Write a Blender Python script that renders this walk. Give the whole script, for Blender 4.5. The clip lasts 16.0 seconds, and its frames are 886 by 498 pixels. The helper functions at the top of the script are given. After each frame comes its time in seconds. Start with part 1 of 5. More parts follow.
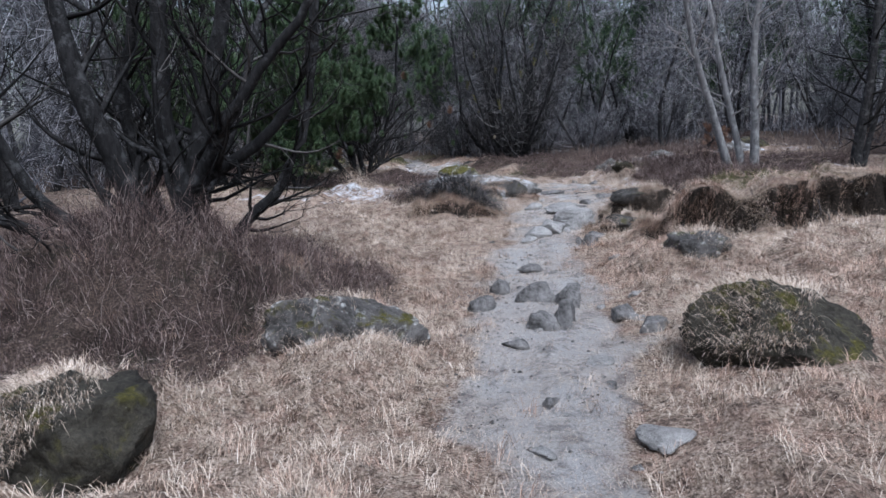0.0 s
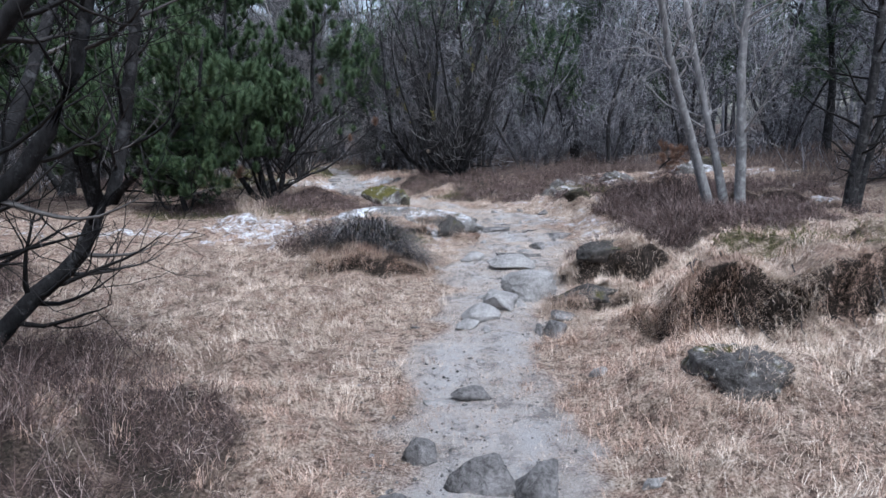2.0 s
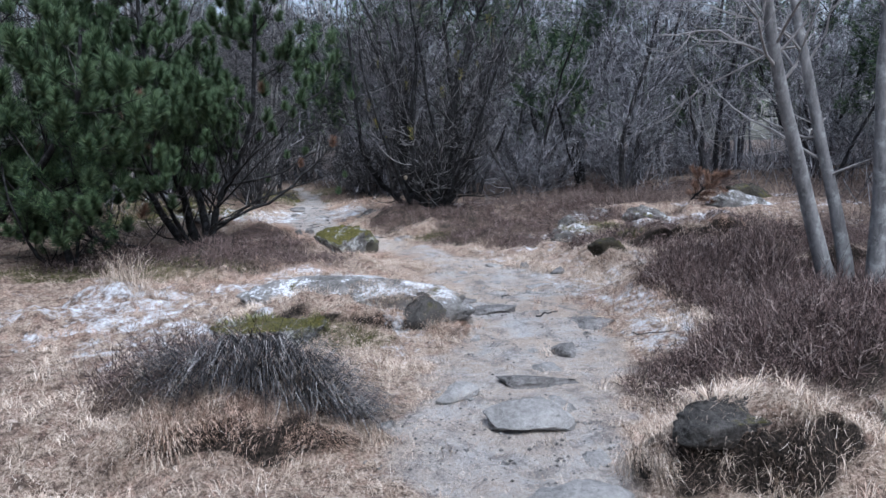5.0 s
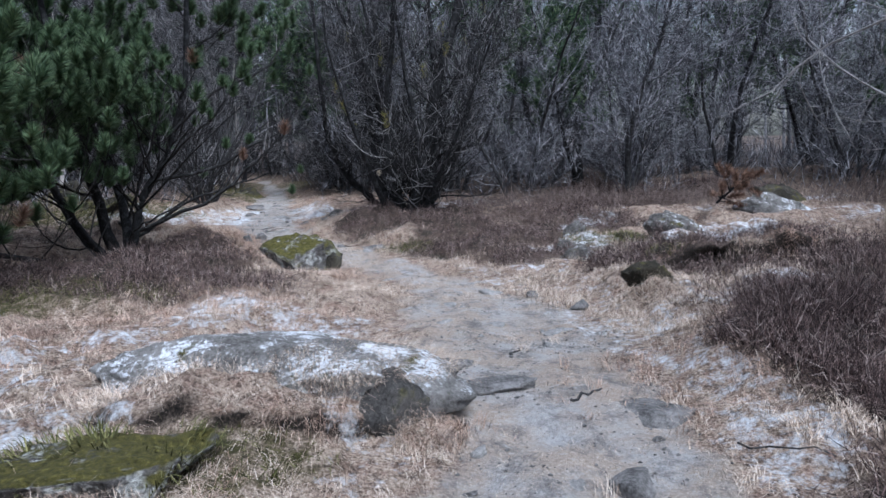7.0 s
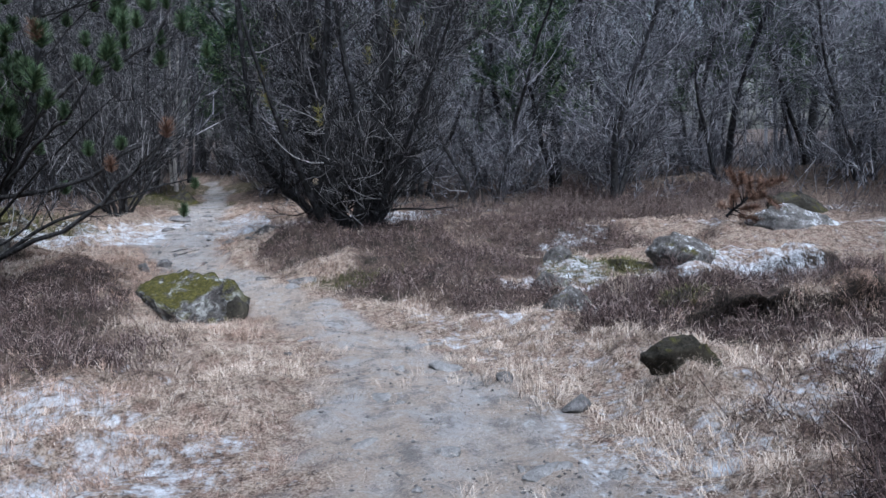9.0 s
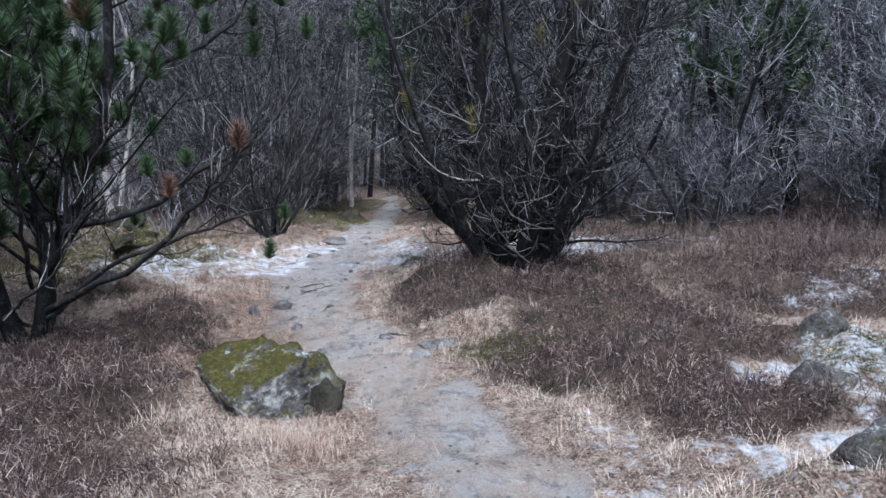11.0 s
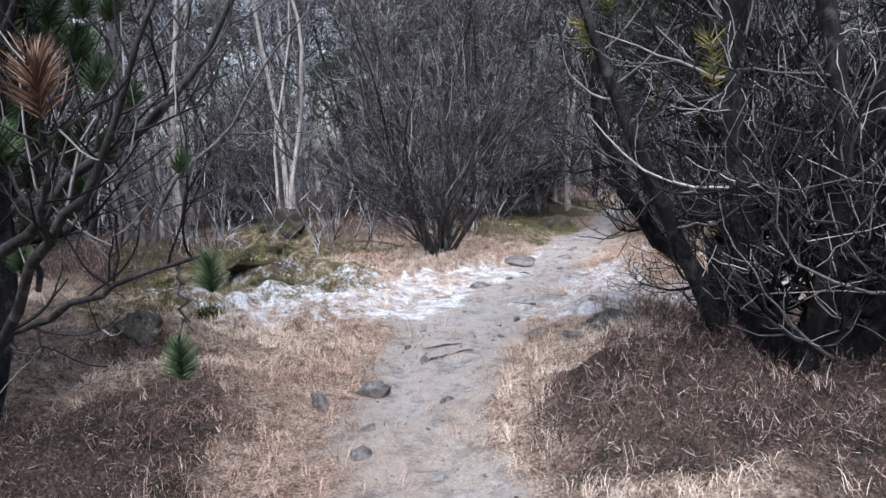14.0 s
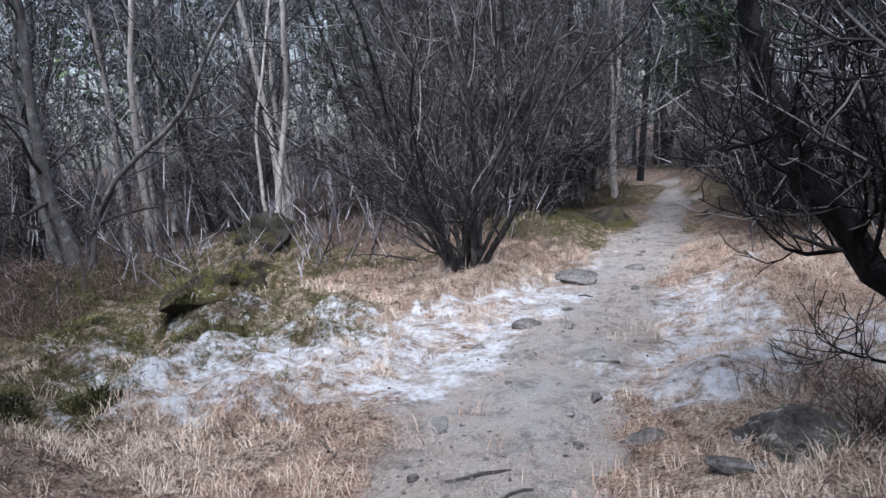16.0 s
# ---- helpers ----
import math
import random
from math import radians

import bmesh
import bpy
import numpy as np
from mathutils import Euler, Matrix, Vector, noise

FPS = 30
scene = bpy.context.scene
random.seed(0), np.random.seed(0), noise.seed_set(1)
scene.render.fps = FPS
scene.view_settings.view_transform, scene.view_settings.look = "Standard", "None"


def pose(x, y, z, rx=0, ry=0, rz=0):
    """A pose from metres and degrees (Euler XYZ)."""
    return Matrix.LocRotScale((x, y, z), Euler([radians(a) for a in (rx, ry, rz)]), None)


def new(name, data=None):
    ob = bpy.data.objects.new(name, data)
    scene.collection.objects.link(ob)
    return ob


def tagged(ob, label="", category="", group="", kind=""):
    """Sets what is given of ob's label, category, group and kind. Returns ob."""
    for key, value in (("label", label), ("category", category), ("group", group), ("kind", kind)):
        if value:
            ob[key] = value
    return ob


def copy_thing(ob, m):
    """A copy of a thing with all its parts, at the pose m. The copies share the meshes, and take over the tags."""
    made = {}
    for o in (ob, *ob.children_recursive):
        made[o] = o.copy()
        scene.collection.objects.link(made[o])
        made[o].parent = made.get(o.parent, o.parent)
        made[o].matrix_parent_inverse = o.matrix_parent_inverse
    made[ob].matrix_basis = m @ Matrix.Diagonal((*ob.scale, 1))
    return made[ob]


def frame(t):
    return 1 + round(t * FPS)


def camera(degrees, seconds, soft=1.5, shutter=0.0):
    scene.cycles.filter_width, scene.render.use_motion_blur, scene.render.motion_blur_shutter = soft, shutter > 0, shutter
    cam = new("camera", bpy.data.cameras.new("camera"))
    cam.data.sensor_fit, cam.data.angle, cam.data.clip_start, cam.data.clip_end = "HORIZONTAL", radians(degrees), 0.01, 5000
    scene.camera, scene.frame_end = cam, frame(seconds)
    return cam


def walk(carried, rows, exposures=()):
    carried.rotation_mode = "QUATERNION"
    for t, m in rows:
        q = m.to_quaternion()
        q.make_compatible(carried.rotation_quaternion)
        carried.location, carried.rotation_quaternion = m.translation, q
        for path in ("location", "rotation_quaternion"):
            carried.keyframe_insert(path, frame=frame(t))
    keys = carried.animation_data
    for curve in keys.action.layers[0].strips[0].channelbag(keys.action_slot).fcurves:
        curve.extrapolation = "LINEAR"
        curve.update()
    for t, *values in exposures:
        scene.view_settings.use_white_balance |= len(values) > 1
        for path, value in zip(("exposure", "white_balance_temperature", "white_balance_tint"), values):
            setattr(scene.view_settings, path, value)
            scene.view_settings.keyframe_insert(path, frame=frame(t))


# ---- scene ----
cam = camera(63.1, 16.0, soft=1.5)
SKY, SUN, EXPOSURE, KELVIN = 0.105, 2.9, 0.95, 5650
METRES, EYE, TILT, LEAN, TURN = 20.0, 1.5, 0.0, 0.0, 0.0
ROWS = [
    (0.0, 0.0, 0.0, 0.0, -0.45, -9.34, 2.76),
    (0.5, -0.0003, 0.0352, -0.0005, -3.42, -7.94, 1.23),
    (1.0, 0.0035, 0.0689, 0.0042, -6.94, -6.81, 0.64),
    (1.5, 0.0124, 0.0997, 0.0126, -6.9, -7.73, 1.4),
    (2.0, 0.0156, 0.1305, 0.0117, -5.38, -9.25, 1.64),
    (2.5, 0.0208, 0.1615, 0.0115, -6.8, -9.91, 1.77),
    (3.0, 0.0279, 0.194, 0.0136, -7.52, -10.24, 1.0),
    (3.5, 0.0312, 0.226, 0.0159, -7.71, -9.58, 0.68),
    (4.0, 0.0363, 0.2541, 0.0173, -7.01, -8.33, 1.16),
    (6.5, 0.0489, 0.4051, 0.0175, -5.92, -7.92, 1.54),
    (7.0, 0.0541, 0.4351, 0.0155, -7.8, -8.63, 0.77),
    (7.5, 0.0579, 0.464, 0.0217, -9.89, -8.94, 0.54),
    (8.0, 0.0661, 0.4924, 0.0222, -10.73, -8.82, 0.55),
    (10.5, 0.1055, 0.6466, 0.0161, -1.63, -9.62, 2.7),
    (11.0, 0.1071, 0.6779, 0.018, 5.29, -7.91, 1.7),
    (11.5, 0.1059, 0.7074, 0.0249, 6.02, -7.92, 2.49),
    (12.0, 0.1104, 0.7345, 0.0214, 8.07, -7.72, 2.05),
    (12.5, 0.1112, 0.7628, 0.015, 11.72, -8.26, 1.65),
    (13.0, 0.1135, 0.7915, 0.0121, 14.27, -7.87, 1.81),
    (13.5, 0.1129, 0.8195, 0.0109, 21.29, -7.85, 1.57),
    (14.0, 0.1012, 0.8503, 0.0134, 24.24, -7.62, 2.33),
    (14.5, 0.0901, 0.8815, 0.0113, 24.63, -8.35, 3.56),
    (15.0, 0.0748, 0.9092, 0.0093, 25.64, -9.19, 3.84),
    (15.5, 0.0599, 0.9378, 0.0094, 25.9, -8.84, 5.02),
    (16.0, 0.0476, 0.9691, 0.0098, 26.05, -8.52, 4.5),
]
walk(cam, [(t, pose(0, 0, EYE, TILT, LEAN, TURN) @ pose(METRES * x, METRES * y, METRES * z, 90 + pitch, roll, yaw)) for t, x, y, z, yaw, pitch, roll in ROWS],
     [(0, EXPOSURE - .38, KELVIN - 40, 11), (1, EXPOSURE - .25, KELVIN - 60, 11), (3.5, EXPOSURE - .05, KELVIN - 50, 11), (7.5, EXPOSURE - .2, KELVIN - 200, 10), (10.5, EXPOSURE - .1, KELVIN - 200, 10), (12.5, EXPOSURE + .25, KELVIN + 200, 13), (14, EXPOSURE + .33, KELVIN + 280, 14), (15, EXPOSURE + .28, KELVIN + 280, 14), (16, EXPOSURE + .1, KELVIN + 180, 13)])

# ---- world and sun ----
world = bpy.data.worlds.new("overcast_sky")
scene.world = world
world.use_nodes = True
wt = world.node_tree
sky = wt.nodes.new("ShaderNodeTexSky")
sky.sky_type, sky.sun_disc = "NISHITA", False
SUN_EL, SUN_ROT = radians(62), radians(158)
sky.sun_elevation, sky.sun_rotation = SUN_EL, SUN_ROT
sky.dust_density, sky.air_density, sky.ozone_density = 2.5, 1.3, 2.0
pale = wt.nodes.new("ShaderNodeHueSaturation")
pale.inputs["Saturation"].default_value = 0.55
wt.links.new(sky.outputs[0], pale.inputs["Color"])
wt.links.new(pale.outputs[0], wt.nodes["Background"].inputs[0])
wt.nodes["Background"].inputs[1].default_value = SKY
sun = new("sun", bpy.data.lights.new("sun", "SUN"))
sun.data.energy, sun.data.angle, sun.data.color = SUN, radians(40), (1.0, 0.98, 0.95)
sun.matrix_world = pose(0, 0, 30, 90 - math.degrees(SUN_EL), 0, 180 - math.degrees(SUN_ROT))


# ---- number helpers ----
def hashed(ix, iy, seed):
    n = (ix.astype(np.int64) * 374761393 + iy.astype(np.int64) * 668265263 + seed * 144269504) & 0xFFFFFFFF
    n = ((n ^ (n >> 13)) * 1274126177) & 0xFFFFFFFF
    return ((n ^ (n >> 16)) & 0xFFFF) / 65535.0


def vnoise(x, y, scale, seed):
    """Smooth value noise in -1..1 with bumps about scale metres across."""
    x, y = np.asarray(x, float) / scale, np.asarray(y, float) / scale
    ix, iy = np.floor(x), np.floor(y)
    fx, fy = x - ix, y - iy
    fx, fy = fx * fx * (3 - 2 * fx), fy * fy * (3 - 2 * fy)
    a, b = hashed(ix, iy, seed), hashed(ix + 1, iy, seed)
    c, d = hashed(ix, iy + 1, seed), hashed(ix + 1, iy + 1, seed)
    return 2 * ((a * (1 - fx) + b * fx) * (1 - fy) + (c * (1 - fx) + d * fx) * fy) - 1


def fbm(x, y, scale, seed, octaves=3):
    return sum(vnoise(x, y, scale / 2 ** i, seed + 7 * i) / 2 ** i for i in range(octaves)) / 1.6


def smooth(a, b, v):
    t = np.clip((v - a) / (b - a), 0, 1)
    return t * t * (3 - 2 * t)


def polyline(px, py, line):
    """Distance to a line of (x, y, value), the value there, and on which side (positive: to the left of its run)."""
    best, val, side = np.full(px.shape, 1e9), np.zeros(px.shape), np.zeros(px.shape)
    for (x0, y0, v0), (x1, y1, v1) in zip(line, line[1:]):
        dx, dy = x1 - x0, y1 - y0
        t = np.clip(((px - x0) * dx + (py - y0) * dy) / (dx * dx + dy * dy), 0, 1)
        d = np.hypot(px - x0 - t * dx, py - y0 - t * dy)
        near = d < best
        best = np.where(near, d, best)
        val = np.where(near, v0 + t * (v1 - v0), val)
        side = np.where(near, np.sign(dx * (py - y0) - dy * (px - x0)), side)
    return best, val, side


def blob(px, py, cx, cy, rx, ry, turn=0.0):
    """1 at the middle of an ellipse, 0 at its rim, negative outside."""
    c, s = math.cos(radians(turn)), math.sin(radians(turn))
    u, v = ((px - cx) * c + (py - cy) * s) / rx, ((py - cy) * c - (px - cx) * s) / ry
    return 1 - np.sqrt(u * u + v * v)


# ---- the lie of the land ----
PATH = [(0.45, -8, .5), (0.5, 2, .42), (.5, 3.3, .42), (.62, 4.6, .55), (.85, 6.1, .55), (.97, 7.7, .5), (1.22, 8.6, .52), (1.67, 10.1, .72),
        (2.25, 12.3, .72), (2.3, 13.6, 1.0), (2.3, 15, .85), (2.2, 16.3, .55), (1.85, 17.5, .5), (.95, 19.1, .5), (.22, 20.5, .62),
        (-.28, 22, .6), (-.55, 23.3, .58), (-.6, 25, .6), (-.72, 28, .5), (-1.1, 32, .38), (-1.5, 36, .28), (-2.6, 40, .2), (-6, 45, .15), (-14, 52, .1)]
LEVEL = [(-8, 0), (3, 0), (5, .08), (7.8, .18), (10, .25), (13, .27), (15, .24), (17, .14), (19, .17), (22, .25), (28, .22), (34, .16), (45, .1), (70, 0), (400, 0)]
BANK = [(1.95, 8.0, .0), (2.35, 7.25, .34), (3.2, 7.1, .46), (4.2, 7.5, .48), (5.4, 8.1, .42), (7.5, 9.2, .25)]
# broken edges of turf: line of (x, y, height), wander, where the rise fades behind the edge
LEDGES = [(BANK, .14, .5, 2.8), ([(1.7, 8.8, 0), (1.8, 8.36, .2), (2.45, 8.3, .2), (2.85, 8.45, 0)], .08, .25, .8), ([(2.1, 9.7, 0), (2.18, 9.22, .25), (2.8, 9.1, .24), (3.2, 9.3, 0)], .08, .3, .9),
          ([(4.3, 16.3, 0), (4.9, 16.05, .26), (5.8, 15.9, .3), (7.1, 16.35, .26), (8, 16.9, 0)], .3, .2, 1.2), ([(-.5, 9.9, 0), (0, 9.78, .16), (.75, 9.9, .14), (1.0, 10.2, 0)], .1, .3, .9),
          ([(-.35, 12.45, 0), (-.05, 12.25, .14), (.8, 12.2, .1), (1.62, 12.22, .08), (1.75, 12.5, 0)], .12, .3, 1.1), ([(5.2, 13.9, 0), (5.9, 13.7, .2), (7.2, 13.9, .2), (7.8, 14.3, 0)], .3, .2, 1.0)]
MOUNDS = [(-2.6, 5.8, 1.9, 1.7, .6, 0), (-.75, 4.95, .75, .55, .14, 0), (-1.9, 3.6, .8, .9, .18, 0), (2.1, 4.5, .9, .8, .12, 0), (-.1, 10.55, 1.0, .75, .2, -10),
          (-1.6, 13.6, 1.0, .6, .16, 0), (.2, 12.9, 1.4, .9, .16, -15), (2.6, 9.5, .6, .5, .2, 0), (4.6, 10.6, 1.8, 1.4, .18, 0), (4.2, 13.0, 1.1, 1.1, .18, 0),
          (3.9, 14.8, .6, .4, .14, 0), (2.2, 21.3, 2.2, 1.6, .28, 0), (1.8, 19.9, .6, .45, .12, 0), (3.4, 19.3, 1.2, .9, .14, 0), (5.4, 17.3, 1.4, .8, .08, 0),
          (6.3, 18.6, 1.2, .7, .22, 20), (-3.3, 23.6, .6, .45, .26, 0), (-5.3, 26.6, 1.2, .8, .35, 0), (-3.4, 22.6, .5, .4, .15, 0), (-6.5, 24.5, 1.6, 1.4, .3, 0),
          (-2.3, 21.2, .7, .5, .16, 0), (-1.2, 19.9, .9, .7, .14, 0), (-2.4, 17.6, 1.6, 1.2, .15, 0), (8.5, 20.5, 2.2, 1.3, .1, 0), (5.2, 17.35, .75, .32, .24, 5), (6.8, 18.0, .9, .32, .26, 10), (-2.0, 28.8, 1.2, 1.0, .2, 0)]


def cover(x, y):
    """How far a place lies from the path's edge, and whether it is path (0 to 1)."""
    d, w, _ = polyline(x, y, PATH)
    edge = d - w + .32 * fbm(x, y, .9, 3) + .12 * vnoise(x, y, .2, 5)
    return edge, 1 - smooth(-.3, .28, edge)


def behind(x, y, line, wander):
    """How far a place lies behind a broken edge of turf, and the edge's height there."""
    d, up, side = polyline(x, y, line)
    return np.where(side > 0, d, -d) + wander * fbm(x, y, 1.1, 21, 2) + (.03 + .4 * wander) * fbm(x, y, .26, 22, 2), up * (.75 + .35 * smooth(-.35, .3, fbm(x, y, .5, 27, 2)))


def overhang(x, y):
    """The turf's lip leans out over the hollow below it: places shifted forward."""
    shift = np.zeros(x.shape)
    for line, wander, near, gone in LEDGES:
        d, up = behind(x, y, line, wander)
        shift = shift + .42 * up * smooth(-.03, .06, d) * (1 - smooth(.06, .5, d))
    return x, y - shift


def lie(x, y):
    """Height of the ground."""
    x, y = np.asarray(x, float), np.asarray(y, float)
    edge, path = cover(x, y)
    h = np.interp(y, [a for a, _ in LEVEL], [b for _, b in LEVEL])
    off = smooth(0, 1.0, edge)
    h = h + .13 * off + off * (.10 * vnoise(x, y, 2.6, 11) + .085 * fbm(x, y, .75, 12)) + .02 * vnoise(x, y, .16, 14) * (.3 + off) + .03 * off * np.abs(vnoise(x, y, .13, 28))
    h = h + smooth(.05, .7, edge) * (.15 * np.abs(vnoise(x + .3 * vnoise(x, y, .5, 26), y, .62, 23)) + .06 * np.abs(vnoise(x, y, .27, 24)) - .08)
    h = h + path * (.05 * fbm(x, y, .8, 16) + .03 * vnoise(x, y, .24, 17) + .008 * vnoise(x, y, .13, 25))
    h = h + smooth(3, 14, edge) * .35 * (1 + vnoise(x, y, 9, 18))
    for cx, cy, rx, ry, up, turn in MOUNDS:
        b = blob(x, y, cx, cy, rx, ry, turn) + .18 * fbm(x, y, .6, 19)
        h = h + up * smooth(0, .8, b)
    for line, wander, near, gone in LEDGES:
        d, up = behind(x, y, line, wander)
        h = h + up * smooth(-.07, .07, d) * (1 - smooth(near, gone, d))
    return h


def heath(x, y):
    """Where heather grows, 0 to 1."""
    edge, _ = cover(x, y)
    wild = .85 * smooth(.02, .22, fbm(x, y, 2.4, 93)) * smooth(.7, 1.6, edge) * np.maximum(smooth(3.2, 4.5, x) * smooth(9, 11, y), smooth(15, 17, y) * (1 - smooth(20.3, 21.5, y)) * (1 - smooth(1.5, 2.5, -x) * smooth(20.5, 21.5, y)))
    return np.maximum(patches(x, y, HEATHER), wild)


def at(x, y):
    return float(lie(np.array([x]), np.array([y]))[0])


# patches: x, y, half sizes, turn
HEATHER = [(-1.9, 5.2, 1.5, 1.3, 0), (-2.6, 7.0, 1.6, 1.2, 0), (-.9, 6.3, .5, .7, 0), (4.3, 10.8, 1.9, 1.1, 10), (4.35, 12.5, 1.05, 1.6, 0), (5.5, 13.4, 1.6, 1.6, 0),
           (2.25, 21.0, 1.5, 1.4, 0), (3.2, 19.6, 1.4, 1.1, 0), (2.6, 18.7, .9, .5, -20), (-1.7, 18.2, 1.3, 1.0, 0), (-2.0, 17.0, 2.2, 1.0, 0), (5.2, 16.2, 1.6, 1.1, 0),
           (-.2, 10.5, .8, .5, 0), (-6.4, 24.2, 1.6, 1.2, 0), (1.5, 22.9, .5, .4, 0), (7, 15.5, 2, 1.6, 0), (-4.5, 9, 1.6, 2, 0),
           (3.5, 18.1, .75, .6, 0), (4.7, 17.6, .5, .6, 0), (4.6, 16.8, .6, .5, 0), (-.55, 17.9, .7, .8, 0), (-1.15, 19.4, .85, .85, 0), (-2.3, 5.0, 1.6, 1.5, 0), (3.0, 19.0, 1.0, .8, 0)]
SNOW = [(3.3, 13.4, .26, 1.4, 12, .7), (3.1, 11.6, .18, 1.2, 0, .6), (.55, 12.95, .8, .5, -15, .4), (-.7, 12.2, 1.0, .9, 0, .7), (-2.3, 13.2, 1.6, .45, 0, .8), (.9, 14.2, .5, .6, 0, .5),
        (3.3, 16.4, .45, .8, 30, .6), (2.9, 17.6, .55, .35, -40, .7), (4.2, 17.4, 1.1, .7, 0, .95), (4.4, 18.9, .9, .6, 0, .9), (5.6, 17.9, 1.4, .8, 0, .85), (2.55, 18.6, .35, .8, 35, .5),
        (-1.75, 22.9, 1.6, .75, 25, .95), (-1.35, 24.7, .55, 1.6, -8, .95), (.42, 24.6, .5, 1.7, 5, .95), (.9, 23.4, .5, .5, 0, .6), (-1.2, 27, .3, 1.2, 0, .7), (3.2, 24.6, 2.4, .8, 0, .9),
        (-3.4, 23.2, 1.4, 1.2, 0, .6), (-2.3, 23.9, .4, .25, 0, .9), (-4.2, 22.3, 1.2, .6, 0, .4), (7.6, 19.4, 1.8, 1.0, 0, .45), (5.0, 11.2, 1.6, .6, 0, .3), (4.5, 7.9, 1.2, .25, 15, .35), (3.6, 15.2, .6, .6, 0, .6), (.15, 16.3, .7, .35, 0, .5)]
MOSS = [(-2.6, 16.2, 2.2, .7, 0), (-5.2, 26.4, 2.4, .9, 0), (-3.6, 23.4, 1.9, 1.2, 0), (-3.4, 22.0, 1.2, .7, 0), (-5.6, 25.2, 2.4, 1.3, 0), (2.2, 19.3, .7, .35, 0), (4.9, 18.8, .9, .6, 0), (-1.9, 29.5, 1.6, 1.6, 0), (.4, 11.8, .6, .4, 0), (3.5, 8.0, 1.0, .4, 10), (-1.6, 36, 2, 3, 0)]


def patches(x, y, which, rough=.35, seed=31, lo=-.05):
    out = np.zeros(np.shape(x))
    n = rough * fbm(x, y, .55, seed, 4)
    for cx, cy, rx, ry, turn, *amount in which:
        b = smooth(lo, .3, blob(x, y, cx, cy, rx, ry, turn) + n)
        out = np.maximum(out, b * (amount[0] if amount else 1))
    return out


# ---- materials ----
def material(name, rough=.9, spec=.3):
    m = bpy.data.materials.new(name)
    m.use_nodes = True
    b = m.node_tree.nodes["Principled BSDF"]
    b.inputs["Roughness"].default_value, b.inputs["Specular IOR Level"].default_value = rough, spec
    return m, m.node_tree, b


def ramp(t, source, stops):
    r = t.nodes.new("ShaderNodeValToRGB")
    e = r.color_ramp.elements
    while len(e) < len(stops):
        e.new(.5)
    for k, (p, c) in zip(e, stops):
        k.position, k.color = p, (*c, 1) if len(c) == 3 else c
    t.links.new(source, r.inputs[0])
    return r.outputs[0]


def grey(a, b):
    return [(a, (0, 0, 0)), (b, (1, 1, 1))]


def mixed(t, fac, a, b):
    m = t.nodes.new("ShaderNodeMix")
    m.data_type = "RGBA"
    for socket, v in ((m.inputs[0], fac), (m.inputs[6], a), (m.inputs[7], b)):
        if isinstance(v, (int, float)):
            socket.default_value = v
        elif isinstance(v, tuple):
            socket.default_value = (*v, 1)
        else:
            t.links.new(v, socket)
    return m.outputs[2]


def maths(t, op, a, b=0.0):
    m = t.nodes.new("ShaderNodeMath")
    m.operation, m.use_clamp = op, op in ("MULTIPLY", "ADD", "SUBTRACT")
    for socket, v in ((m.inputs[0], a), (m.inputs[1], b)):
        if isinstance(v, (int, float)):
            socket.default_value = v
        else:
            t.links.new(v, socket)
    return m.outputs[0]


def tex(t, scale, detail=4.0, rough=.6, stretch=(1, 1, 1), kind="ShaderNodeTexNoise"):
    c = t.nodes.new("ShaderNodeTexCoord")
    mp = t.nodes.new("ShaderNodeMapping")
    mp.inputs["Scale"].default_value = stretch
    t.links.new(c.outputs["Object"], mp.inputs[0])
    n = t.nodes.new(kind)
    n.inputs["Scale"].default_value = scale
    if kind == "ShaderNodeTexNoise":
        n.inputs["Detail"].default_value, n.inputs["Roughness"].default_value = detail, rough
    t.links.new(mp.outputs[0], n.inputs["Vector"])
    return n.outputs[0]


def bump(t, b, height, strength, distance):
    n = t.nodes.new("ShaderNodeBump")
    n.inputs["Strength"].default_value, n.inputs["Distance"].default_value = strength, distance
    t.links.new(height, n.inputs["Height"])
    t.links.new(n.outputs[0], b.inputs["Normal"])


def upness(t):
    g = t.nodes.new("ShaderNodeNewGeometry")
    s = t.nodes.new("ShaderNodeSeparateXYZ")
    t.links.new(g.outputs["Normal"], s.inputs[0])
    return s.outputs[2]


